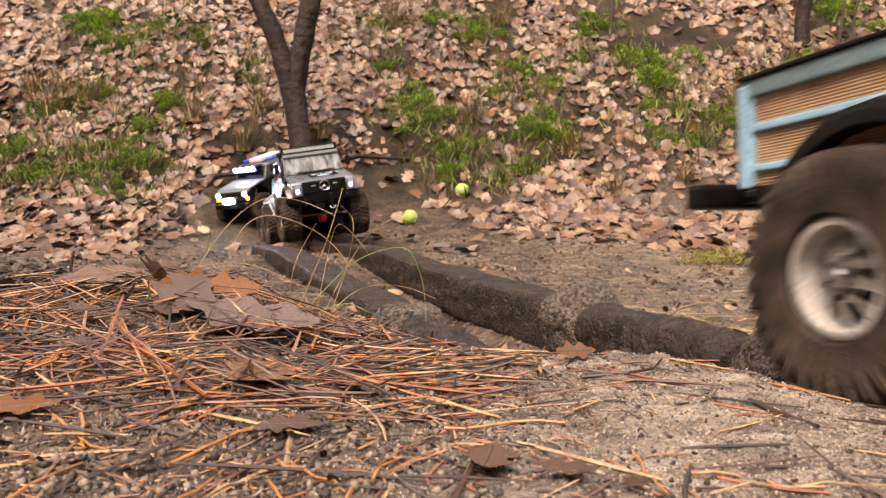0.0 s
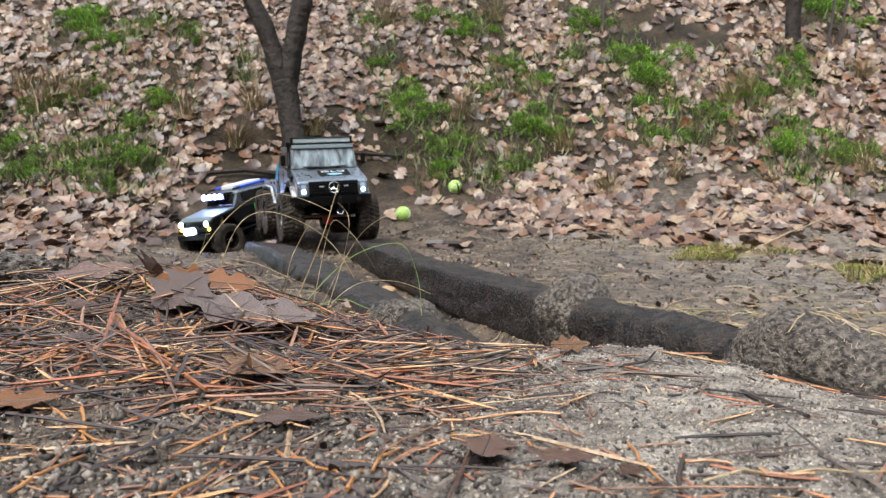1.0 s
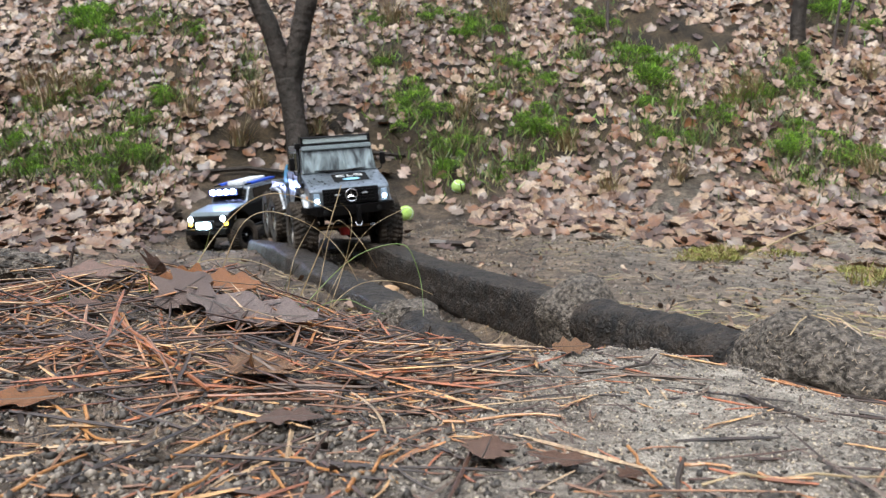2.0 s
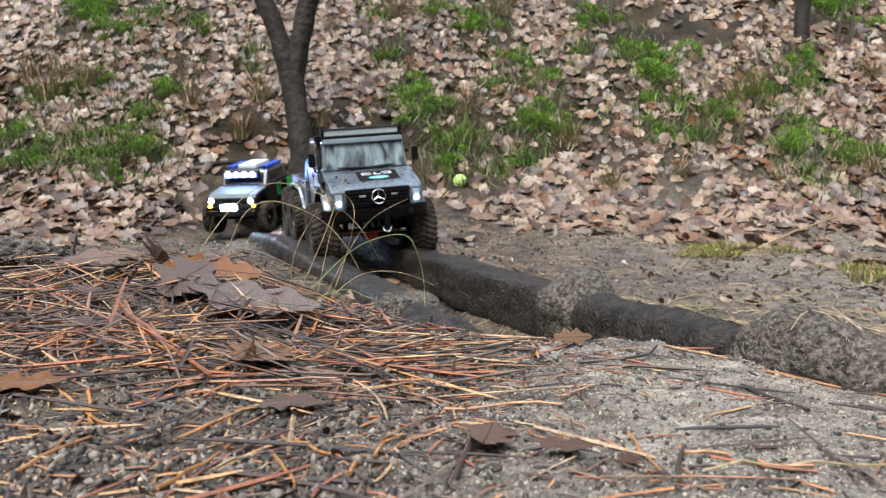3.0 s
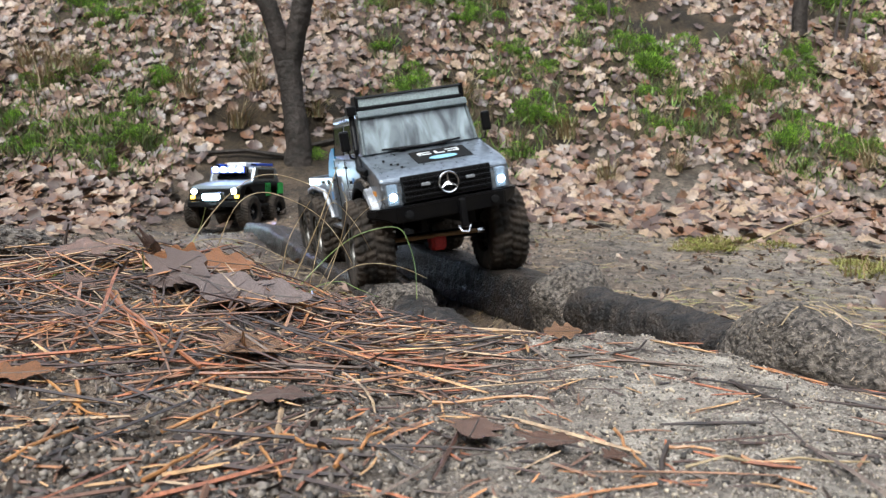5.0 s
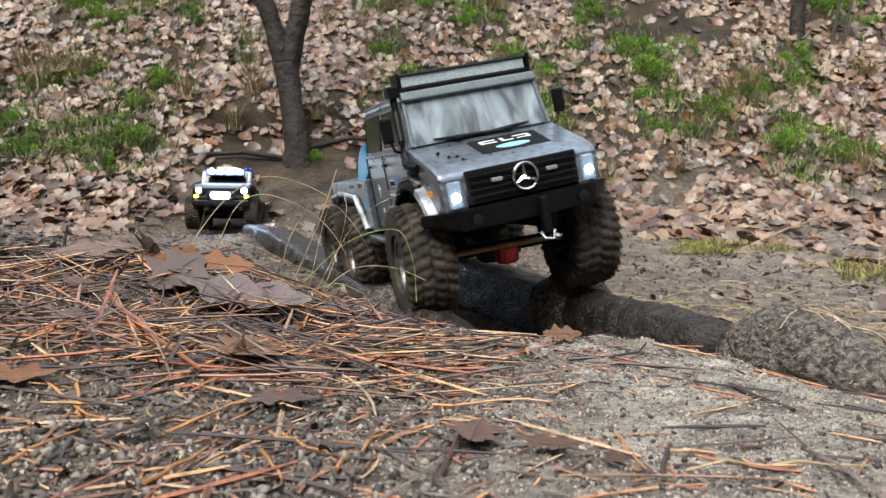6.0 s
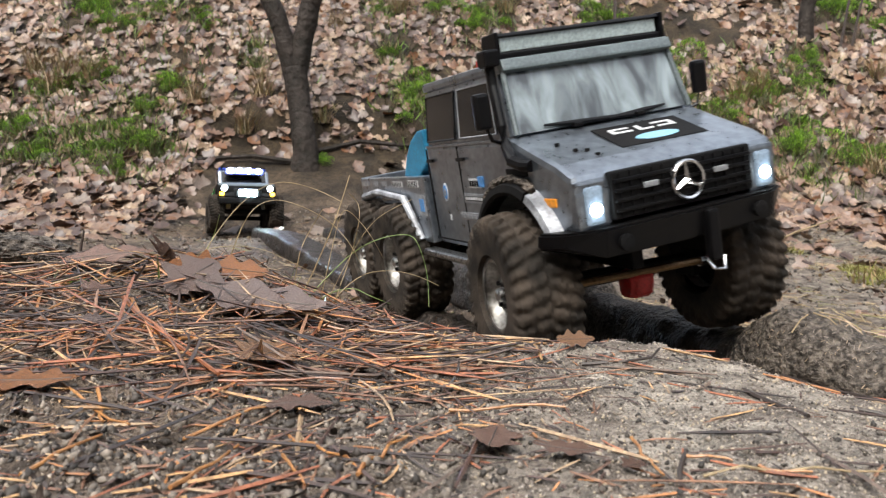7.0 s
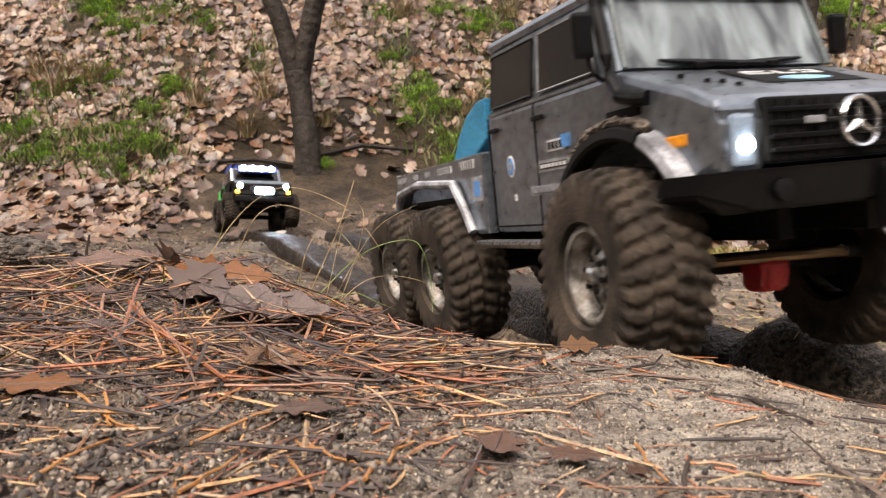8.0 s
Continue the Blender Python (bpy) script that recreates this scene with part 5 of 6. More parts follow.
def needle_rods(x, y, a, length, rad, stack, lift, bend):
    """Stiff, nearly straight rods lying over the ground: vertices and faces."""
    n, steps = len(x), 5
    t = np.linspace(0, 1, steps)
    way = a[:, None] + bend[:, None] * (t[None] - 0.5)
    px = x[:, None] + np.cos(way) * length[:, None] * (t[None] - 0.5)
    py = y[:, None] + np.sin(way) * length[:, None] * (t[None] - 0.5)
    g = ground(px, py)
    line = g[:, :1] + (g[:, -1:] - g[:, :1]) * t[None]
    line = line + np.clip((g - line).max(axis=1), 0, 0.006)[:, None]
    z = line + stack[:, None] + lift[:, None] * (t[None] - 0.5)
    r = rad[:, None] * np.where((t == 0) | (t == 1), 0.55, 1.0)[None]
    sx, sy = -np.sin(way), np.cos(way)
    V = np.stack([np.stack([px + sx * r * 1.3, py + sy * r * 1.3, z], -1), np.stack([px, py, z + r], -1),
                  np.stack([px - sx * r * 1.3, py - sy * r * 1.3, z], -1), np.stack([px, py, z - r], -1)], 2)
    one = np.array([(4 * i + k, 4 * i + (k + 1) % 4, 4 * i + 4 + (k + 1) % 4, 4 * i + 4 + k) for i in range(steps - 1) for k in range(4)])
    F = (np.arange(n)[:, None, None] * 4 * steps + one[None]).reshape(-1, 4)
    return V.reshape(-1, 3), F


def build_undergrowth():
    """Thin olive shoots and dead blades that fill the ground between the moss cushions."""
    r = np.random.default_rng(33)
    blade = (np.array([(-0.05, 0, 0), (0.05, 0, 0), (0.045, 0.12, 0.55), (-0.045, 0.12, 0.55), (0, 0.42, 1.0)]), [(0, 1, 2, 3), (3, 2, 4)])
    rows = []
    for k in range(16000):
        mx, my, ms = MOSS[k % len(MOSS)]
        q, a = abs(r.normal(0, 2.2 * ms + 0.03)), r.uniform(0, 6.3)
        x, y = mx + q * math.cos(a), my + q * math.sin(a)
        if bare(x, y) > 0.3:
            continue
        m = turn(r.normal(0.35, 0.5), r.normal(0, 0.5), r.uniform(0, 6.3)) * r.uniform(0.025, 0.065)
        rows.append((0, m, np.array([x, y, float(ground(x, y)) - 0.002])))
    scatter("undergrowth", "undergrowth", [blade], rows, "thin olive shoots and dead blades between moss cushions", "undergrowth")


def build_needles():
    """Fallen pine needles that lie over one another on the mound: long ones in a loose heap, broken bits below."""
    n = 16000
    x, y = rng.uniform(-0.42, 0.40, n), rng.uniform(0.16, 0.60, n)
    heap = smooth(-x, -0.06, 0.07) * (0.12 + 0.88 * smooth(y, 0.26, 0.36))
    heap = heap * (0.55 + 0.6 * np.clip(bumps(x, y, 0.05, 51) + 0.3, 0, 1))
    edge = 0.5 * np.exp(-((x - 0.0) / 0.06) ** 2 - ((y - 0.4) / 0.05) ** 2)
    keep = rng.random(n) < 0.014 + 0.42 * np.clip(heap + edge, 0, 1)
    x, y = x[keep], y[keep]
    n = len(x)
    heap = smooth(-x, -0.04, 0.08) * smooth(y, 0.24, 0.36)
    length = np.where(rng.random(n) < 0.25, rng.uniform(0.05, 0.085, n), rng.uniform(0.02, 0.055, n))
    a = np.where(rng.random(n) < 0.35, rng.normal(0.1, 0.5, n), rng.uniform(0, math.pi, n))
    rad = rng.uniform(0.00028, 0.00075, n)
    stack = rng.uniform(0.0003, 0.0012, n) + heap * rng.uniform(0, 0.010, n) * (rng.random(n) < 0.6)
    lift = heap * rng.normal(0, 0.010, n)
    V, F = needle_rods(x, y, a, length, rad, stack, lift, rng.normal(0, 0.14, n))
    n = 9000
    x, y = rng.uniform(-0.36, 0.36, n), rng.uniform(0.16, 0.58, n)
    keep = rng.random(n) < 0.06 + 0.8 * smooth(-x, -0.12, 0.05)
    x, y = x[keep], y[keep]
    n = len(x)
    V2, F2 = needle_rods(x, y, rng.uniform(0, 6.3, n), rng.uniform(0.003, 0.016, n), rng.uniform(0.0002, 0.0005, n), rng.uniform(0, 0.0012, n), rng.normal(0, 0.0012, n), rng.normal(0, 0.2, n))
    me = raw_mesh("pine_needles", np.concatenate([V, V2]).tolist(), np.concatenate([F, F2 + len(V)]).tolist(), "needle")
    tagged(new("pine_needles", me), "wet orange, brown and blackened pine needles heaped on the mound", "pine needles", kind="stuff")


def build_grains():
    octa = (np.array([(1, 0, 0), (-1, 0, 0), (0, 1, 0), (0, -1, 0), (0, 0, 1), (0, 0, -1)], float),
            [(0, 2, 4), (2, 1, 4), (1, 3, 4), (3, 0, 4), (2, 0, 5), (1, 2, 5), (3, 1, 5), (0, 3, 5)])
    rows = []
    for _ in range(30000):
        y = rng.uniform(0.15, 0.50)
        x = rng.uniform(-0.62 * y, 0.62 * y)
        if rng.random() > 0.3 + 0.7 * float(smooth(np.float64(x), -0.06, 0.1)):
            continue
        s = rng.uniform(0.0003, 0.0008) * (1.8 if rng.random() < 0.02 else 1)
        m = turn(*rng.uniform(0, 6, 3)) @ np.diag(rng.uniform(0.6, 1.2, 3)) * s
        rows.append((0, m, np.array([x, y, float(ground(x, y)) + 0.3 * s])))
    scatter("sand_grains", "grain", [octa], rows, "loose coarse sand grains on the mound", "sand")


def build_debris():
    """Bark flakes and crumbs of dark humus among the needles."""
    kinds = [leaf_template(40 + s, 1, 1.0, 0.5) for s in range(5)]
    rows = []
    for _ in range(2600):
        y = rng.uniform(0.16, 0.58)
        x = rng.uniform(-0.34, 0.3)
        if rng.random() > 0.02 + 0.98 * float(smooth(np.float64(-x), -0.03, 0.12)):
            continue
        s = rng.uniform(0.0025, 0.008)
        rows.append((rng.integers(5), turn(rng.normal(0, 0.4), rng.normal(0, 0.4), rng.uniform(0, 6.3)) * s, np.array([x, y, float(ground(x, y)) + 0.0012])))
    scatter("humus_crumbs", "twig", kinds, rows, "dark crumbs of bark and humus", "humus")
    lump = (np.array([(1, 0, 0.1), (-0.9, 0.2, 0), (0.1, 1, 0), (0, -1, 0.1), (0.1, 0, 0.8), (0, 0, -0.7), (0.7, 0.6, 0.35), (-0.6, -0.65, 0.3)], float),
            [(0, 6, 4), (6, 2, 4), (2, 1, 4), (1, 7, 4), (7, 3, 4), (3, 0, 4), (0, 5, 6), (6, 5, 2), (2, 5, 1), (1, 5, 7), (7, 5, 3), (3, 5, 0)])
    rows = []
    for _ in range(9000):
        y = rng.uniform(0.15, 0.52)
        x = rng.uniform(-0.64 * y, 0.64 * y)
        if rng.random() > 0.35 + 0.65 * float(smooth(np.float64(-x), -0.1, 0.06)) or y > 0.4 and x > 0.02 and rng.random() < 0.6:
            continue
        s = rng.uniform(0.0005, 0.0016) * (1.5 if x < 0 else 1.0)
        rows.append((0, turn(*rng.uniform(0, 6, 3)) @ np.diag(rng.uniform(0.6, 1.2, 3)) * s, np.array([x, y, float(ground(x, y)) + 0.2 * s])))
    scatter("soil_crumbs", "crumb", [lump], rows, "dark wet crumbs of sandy soil", "soil")
    rows = []
    for _ in range(9000):
        y = rng.uniform(0.62, 2.6)
        x = rng.uniform(-0.6 * y, 0.64 * y)
        s = rng.uniform(0.0012, 0.004) * (0.6 + 0.4 * y)
        rows.append((0, turn(*rng.uniform(0, 6, 3)) @ np.diag(rng.uniform(0.6, 1.2, 3)) * s, np.array([x, y, float(ground(x, y)) + 0.1 * s])))
    scatter("trail_crumbs", "crumb", [lump], rows, "crumbs of brown soil on the trodden trail", "soil")
    rows = []
    for _ in range(3000):
        y = rng.uniform(0.7, 2.5)
        x = rng.uniform(-0.6 * y, 0.64 * y)
        if bare(x, y) > 0.5 and rng.random() < 0.55:
            continue
        s = rng.uniform(0.005, 0.022)
        rows.append((rng.integers(5), turn(rng.normal(0, 0.45), rng.normal(0, 0.45), rng.uniform(0, 6.3)) * s, np.array([x, y, float(ground(x, y)) + 0.002])))
    scatter("leaf_scraps", "leaf", kinds, rows, "scraps of dead leaf on the trodden soil", "leaf scraps")


def build_straw():
    """Needles and straw strewn over the trodden soil beside the logs."""
    verts, faces = [], []
    for _ in range(4200):
        y = rng.uniform(0.62, 2.5)
        x = rng.uniform(-0.6 * y, 0.64 * y)
        if rng.random() < 0.8 * bare(x, y):
            continue
        a, length, r = rng.uniform(0, 6.3), rng.uniform(0.01, 0.055), rng.uniform(0.0004, 0.001)
        d, b = np.array([math.cos(a), math.sin(a)]), len(verts)
        for s in (0, 0.5, 1):
            px, py = x + d[0] * length * s, y + d[1] * length * s
            z = float(ground(px, py)) + r + rng.uniform(0, 0.004)
            verts += [(px - d[1] * r, py + d[0] * r, z), (px, py, z + r), (px + d[1] * r, py - d[0] * r, z)]
        for i in (0, 3):
            faces += [(b + i, b + i + 1, b + i + 4, b + i + 3), (b + i + 1, b + i + 2, b + i + 5, b + i + 4)]
    tagged(new("straw_litter", raw_mesh("straw_litter", verts, faces, "straw")), "dry straw and needles strewn on trodden soil", "straw", kind="stuff")


def tuft_mesh(name, seed, blades, height, width, mat, droop):
    """A tuft of arching blades from one root."""
    r = np.random.default_rng(seed)
    verts, faces = [], []
    for _ in range(blades):
        a, out = r.uniform(0, 6.3), r.uniform(0.3, 1.0) * droop
        h, w = height * r.uniform(0.6, 1.1), width * r.uniform(0.6, 1.2)
        root = np.array([r.normal(0, 0.02), r.normal(0, 0.02), -0.01])
        d = np.array([math.cos(a), math.sin(a), 0])
        side = np.array([-d[1], d[0], 0]) * w
        b = len(verts)
        for i in range(5):
            s = i / 4
            p = root + d * out * h * s ** 1.3 + np.array([0, -0.15 * h * s * s, h * (s - 0.75 * out * s * s)])
            verts += [p + side * (1 - s * 0.9), p - side * (1 - s * 0.9)]
        for i in range(4):
            faces.append((b + 2 * i, b + 2 * i + 1, b + 2 * i + 3, b + 2 * i + 2))
    return raw_mesh(name, verts, faces, mat)


def moss_mesh(name, seed, mat, count=2600):
    """A low uneven cushion of short pointed shoots."""
    r = np.random.default_rng(seed)
    verts, faces = [], []
    lobes = [(r.normal(0, 0.5), r.normal(0, 0.5), r.uniform(0.22, 0.6)) for _ in range(7)]
    for _ in range(count):
        lx, ly, lr = lobes[r.integers(7)]
        a, q = r.uniform(0, 6.3), math.sqrt(r.random()) * lr
        x, y = lx + q * math.cos(a), ly + q * math.sin(a)
        z = 0.75 * lr * math.sqrt(max(0.0, 1 - (q / lr) ** 2)) * r.uniform(0.7, 1.1)
        tip = np.array([0.6 * math.cos(a) * q / lr + r.normal(0, 0.35), 0.6 * math.sin(a) * q / lr + r.normal(0, 0.35), r.uniform(0.5, 1.1)])
        tip = tip / np.linalg.norm(tip) * r.uniform(0.05, 0.17)
        side = np.cross(tip, r.normal(0, 1, 3))
        side = side / np.linalg.norm(side) * r.uniform(0.006, 0.016)
        p = np.array([x, y, z])
        b = len(verts)
        verts += [p - 0.5 * side, p + 0.5 * side, p + tip * 0.55 + side, p + tip, p + tip * 0.55 - side]
        faces += [(b, b + 1, b + 2, b + 4), (b + 4, b + 2, b + 3)]
    return raw_mesh(name, verts, faces, mat)



def build_bank_plants():
    cushions = [moss_mesh("moss_cushion", 60 + k, "moss") for k in range(4)]
    for i, (x, y, radius) in enumerate(MOSS):
        ob = new("moss_cushion", cushions[i % 4])
        ob.matrix_world = Matrix.Translation((x, y, float(ground(x, y)) + 0.004)) @ Matrix.Rotation(0.75, 4, "X") @ Matrix.Rotation(i * 1.7, 4, "Z") @ Matrix.Diagonal((1.5 * radius, 1.5 * radius, 1.6 * radius, 1))
        tagged(ob, "bright green moss cushion among dead leaves", "moss", "moss cushions on the bank")
    # sparse dark green shoots round the cushions
    for i, (x, y, radius) in enumerate(MOSS[::2]):
        x, y = x + 1.3 * radius * math.cos(i * 2.3), y + 1.3 * radius * math.sin(i * 2.3)
        if bare(x, y) > 0.4:
            continue
        ob = new("moss_cushion", cushions[(i + 1) % 4])
        ob.matrix_world = Matrix.Translation((x, y, float(ground(x, y)) - 0.002)) @ Matrix.Rotation(0.75, 4, "X") @ Matrix.Rotation(i * 0.9, 4, "Z") @ Matrix.Scale(0.9 * radius, 4)
        tagged(ob, "small green moss cushion sunk among dead leaves", "moss", "moss cushions on the bank")
    yellow = [moss_mesh("moss_mat", 80 + k, "moss_yellow", 1200) for k in range(2)]
    for i, (x, y, s) in enumerate(((0.58, 1.72, 0.1), (0.67, 1.8, 0.12), (0.72, 1.95, 0.11), (0.84, 1.64, 0.07), (0.95, 1.62, 0.08), (0.8, 1.42, 0.05))):
        ob = new("moss_mat", yellow[i % 2])
        ob.matrix_world = Matrix.Translation((x, y, float(ground(x, y)) - 0.006)) @ Matrix.Rotation(i * 1.3, 4, "Z") @ Matrix.Diagonal((s, s, s * 0.6, 1))
        tagged(ob, "flat yellow-green moss mat on sandy soil", "moss", "moss mats beside the log")
    low = [tuft_mesh("grass_tuft", 70, 70, 0.09, 0.0016, "moss_yellow", 1.1), tuft_mesh("grass_tuft", 71, 50, 0.09, 0.0016, "straw", 1.1)]
    for i, (x, y) in enumerate(((0.8, 1.42), (0.9, 1.55), (0.74, 1.36), (0.62, 1.74), (0.86, 1.3), (0.7, 1.85), (0.98, 1.6))):
        ob = new("grass_tuft", low[i % 2])
        ob.matrix_world = Matrix.Translation((x, y, float(ground(x, y)) - 0.002)) @ Matrix.Rotation(i * 1.1, 4, "Z") @ Matrix.Scale(0.8 + 0.1 * (i % 3), 4)
        tagged(ob, "low tuft of yellowing grass on sandy soil", "grass", "grass tufts beside the log")
    grass = [tuft_mesh("grass_tuft", 90 + k, 110, 0.19, 0.0018, "straw", 1.05) for k in range(3)]
    for i, (x, y) in enumerate(TUFTS):
        ob = new("grass_tuft", grass[i % 3])
        s = 0.8 + 0.07 * ((i * 5) % 7)
        ob.matrix_world = Matrix.Translation((x, y, float(ground(x, y)) - 0.003)) @ Matrix.Rotation(i * 2.1, 4, "Z") @ Matrix.Scale(s, 4)
        tagged(ob, "drooping tuft of dry straw-coloured grass", "grass", "grass tufts on the bank")


def build_near_leaf(x, y, size, width, rz, rx, ry, lift, seed, label, name="leaf"):
    v, fs = leaf_template(seed, 3, 1.0, width, fine=3)
    me = raw_mesh(name, v, fs, "leaf_near", True)
    ob = new(name, me)
    ob.matrix_world = Matrix.Translation((x, y, float(ground(x, y)) + lift)) @ Euler((radians(rx), radians(ry), radians(rz))).to_matrix().to_4x4() @ Matrix.Scale(size, 4)
    tagged(ob, label, "leaf")
    n = len(v) // 3
    bm = tube([Vector(v[n + i]) + Vector((0, 0, -0.004)) for i in range(0, n, 3)], 0.012, 5)
    part("midrib", bm, "twig", ob)
    return ob


def build_near_leaves():
    wet = "large wet brown leaf pressed on the needles"
    build_near_leaf(-0.112, 0.438, 0.078, 0.55, -8, 16, 10, 0.010, 101, wet)
    build_near_leaf(-0.153, 0.447, 0.040, 0.8, 60, 30, -25, 0.013, 102, "mauve wet leaf folded over the needles")
    build_near_leaf(-0.157, 0.462, 0.032, 0.6, 5, 70, 5, 0.012, 117, "curled orange-brown leaf standing on edge")
    build_near_leaf(-0.222, 0.487, 0.058, 0.55, 5, 18, -6, 0.012, 103, "tan leaf lying on the mound's crest")
    build_near_leaf(-0.187, 0.492, 0.030, 0.8, 120, 50, 15, 0.014, 104, "curled pinkish leaf on the crest")
    build_near_leaf(-0.138, 0.485, 0.040, 0.6, 10, 30, 8, 0.010, 115, "curled orange-brown leaf on the crest")
    build_near_leaf(-0.25, 0.458, 0.055, 0.6, 0, 12, 0, 0.004, 113, wet)
    build_near_leaf(-0.06, 0.452, 0.022, 0.7, 20, 20, 0, 0.005, 105, "small orange-brown leaf scrap")
    build_near_leaf(-0.036, 0.456, 0.018, 0.7, 80, 20, 0, 0.005, 106, "small orange-brown leaf scrap")
    build_near_leaf(0.062, 0.392, 0.020, 0.5, 5, 40, 0, 0.004, 107, "small curled orange leaf on sand")
    build_near_leaf(0.010, 0.236, 0.026, 0.6, 80, 8, 0, 0.003, 108, "reddish leaf half buried in sand")
    build_near_leaf(-0.083, 0.338, 0.040, 0.75, 75, 14, 0, 0.007, 109, "pale brown leaf under needles")
    build_near_leaf(0.030, 0.218, 0.020, 0.4, -25, 10, 0, 0.003, 110, "narrow tan leaf on sand")
    build_near_leaf(-0.058, 0.275, 0.024, 0.6, 10, 8, 0, 0.004, 111, "reddish leaf half buried in sand")
    build_near_leaf(0.048, 0.210, 0.008, 0.9, 30, 8, 0, 0.002, 112, "small orange-brown leaf scrap")
    build_near_leaf(-0.164, 0.29, 0.034, 0.6, 10, 10, 0, 0.005, 114, "reddish leaf half buried in sand")
    build_near_leaf(-0.174, 0.362, 0.014, 0.8, 30, 25, 0, 0.009, 116, "small grey-green leaf scrap")
    build_near_leaf(-0.203, 0.43, 0.020, 0.8, 70, 25, 0, 0.010, 118, "yellowish leaf scrap among needles")
    build_near_leaf(-0.046, 0.336, 0.020, 0.7, 140, 12, 0, 0.004, 119, "reddish leaf half buried in sand")


def curve_tube(points, radius, name, mat, label, y=0.5):
    """A stalk through (x, z) points near one plane, rounded off."""
    foot = points[0][0] - 0.006
    points = [(foot, float(ground(foot, y)) - 0.004)] + points
    pts = np.array([(x, y + 0.012 * math.sin(9 * i + x * 60), z) for i, (x, z) in enumerate(points)])
    s = np.linspace(0, len(pts) - 1, 4 * len(pts))
    line = np.stack([np.interp(s, range(len(pts)), pts[:, k]) for k in range(3)], -1)
    for _ in range(6):
        line[1:-1] = (line[:-2] + 2 * line[1:-1] + line[2:]) / 4
    ob = link_bmesh(name, tube([Vector(p) for p in line], list(np.linspace(radius * 0.55, radius * 0.3, len(line))), 5), mat)
    return tagged(ob, label, "grass", "grass stalks on the mound")


def build_stalks():
    dry, green = "thin dry tan grass stalk arching over the mound", "thin green grass blade arching over the mound"
    for pts, r in (([(-0.101, 0.045), (-0.087, 0.077), (-0.077, 0.097), (-0.069, 0.128)], 0.0010),
                   ([(-0.168, 0.066), (-0.15, 0.101), (-0.13, 0.119), (-0.11, 0.124), (-0.091, 0.119), (-0.073, 0.110)], 0.0008),
                   ([(-0.150, 0.062), (-0.135, 0.105), (-0.121, 0.113), (-0.102, 0.109), (-0.083, 0.099), (-0.067, 0.083), (-0.059, 0.065)], 0.0007),
                   ([(-0.106, 0.048), (-0.101, 0.077), (-0.095, 0.093), (-0.085, 0.105)], 0.0007),
                   ([(-0.076, 0.048), (-0.069, 0.073), (-0.060, 0.098), (-0.063, 0.110), (-0.069, 0.116)], 0.0006),
                   ([(-0.076, 0.050), (-0.061, 0.063), (-0.043, 0.066), (-0.026, 0.063), (-0.01, 0.055)], 0.0006),
                   ([(-0.168, 0.078), (-0.146, 0.082), (-0.125, 0.079), (-0.103, 0.070), (-0.087, 0.060)], 0.0006),
                   ([(-0.080, 0.050), (-0.061, 0.090), (-0.047, 0.102), (-0.027, 0.112)], 0.0005),
                   ([(-0.085, 0.050), (-0.078, 0.095), (-0.071, 0.108), (-0.063, 0.098), (-0.053, 0.088), (-0.047, 0.073)], 0.0005)):
        curve_tube(pts, r, "grass_stalk", "stalk", dry)
    for pts, r in (([(-0.095, 0.048), (-0.071, 0.075), (-0.051, 0.086), (-0.027, 0.091), (-0.022, 0.080), (-0.017, 0.064), (-0.016, 0.042)], 0.0008),
                   ([(-0.085, 0.050), (-0.067, 0.054), (-0.056, 0.050), (-0.042, 0.042)], 0.0008),
                   ([(-0.166, 0.066), (-0.160, 0.088), (-0.151, 0.101)], 0.0008)):
        curve_tube(pts, r, "green_grass_stalk", "blade", green)


def ground_bar(name, points, radius, mat, label, category):
    pts = [Vector((x, y, float(ground(x, y)) + radius * 0.8 + h)) for x, y, h in points]
    ob = link_bmesh(name, tube(pts, [radius * (1 - 0.5 * i / len(pts)) for i in range(len(pts))], 6), mat)
    return tagged(ob, label, category)


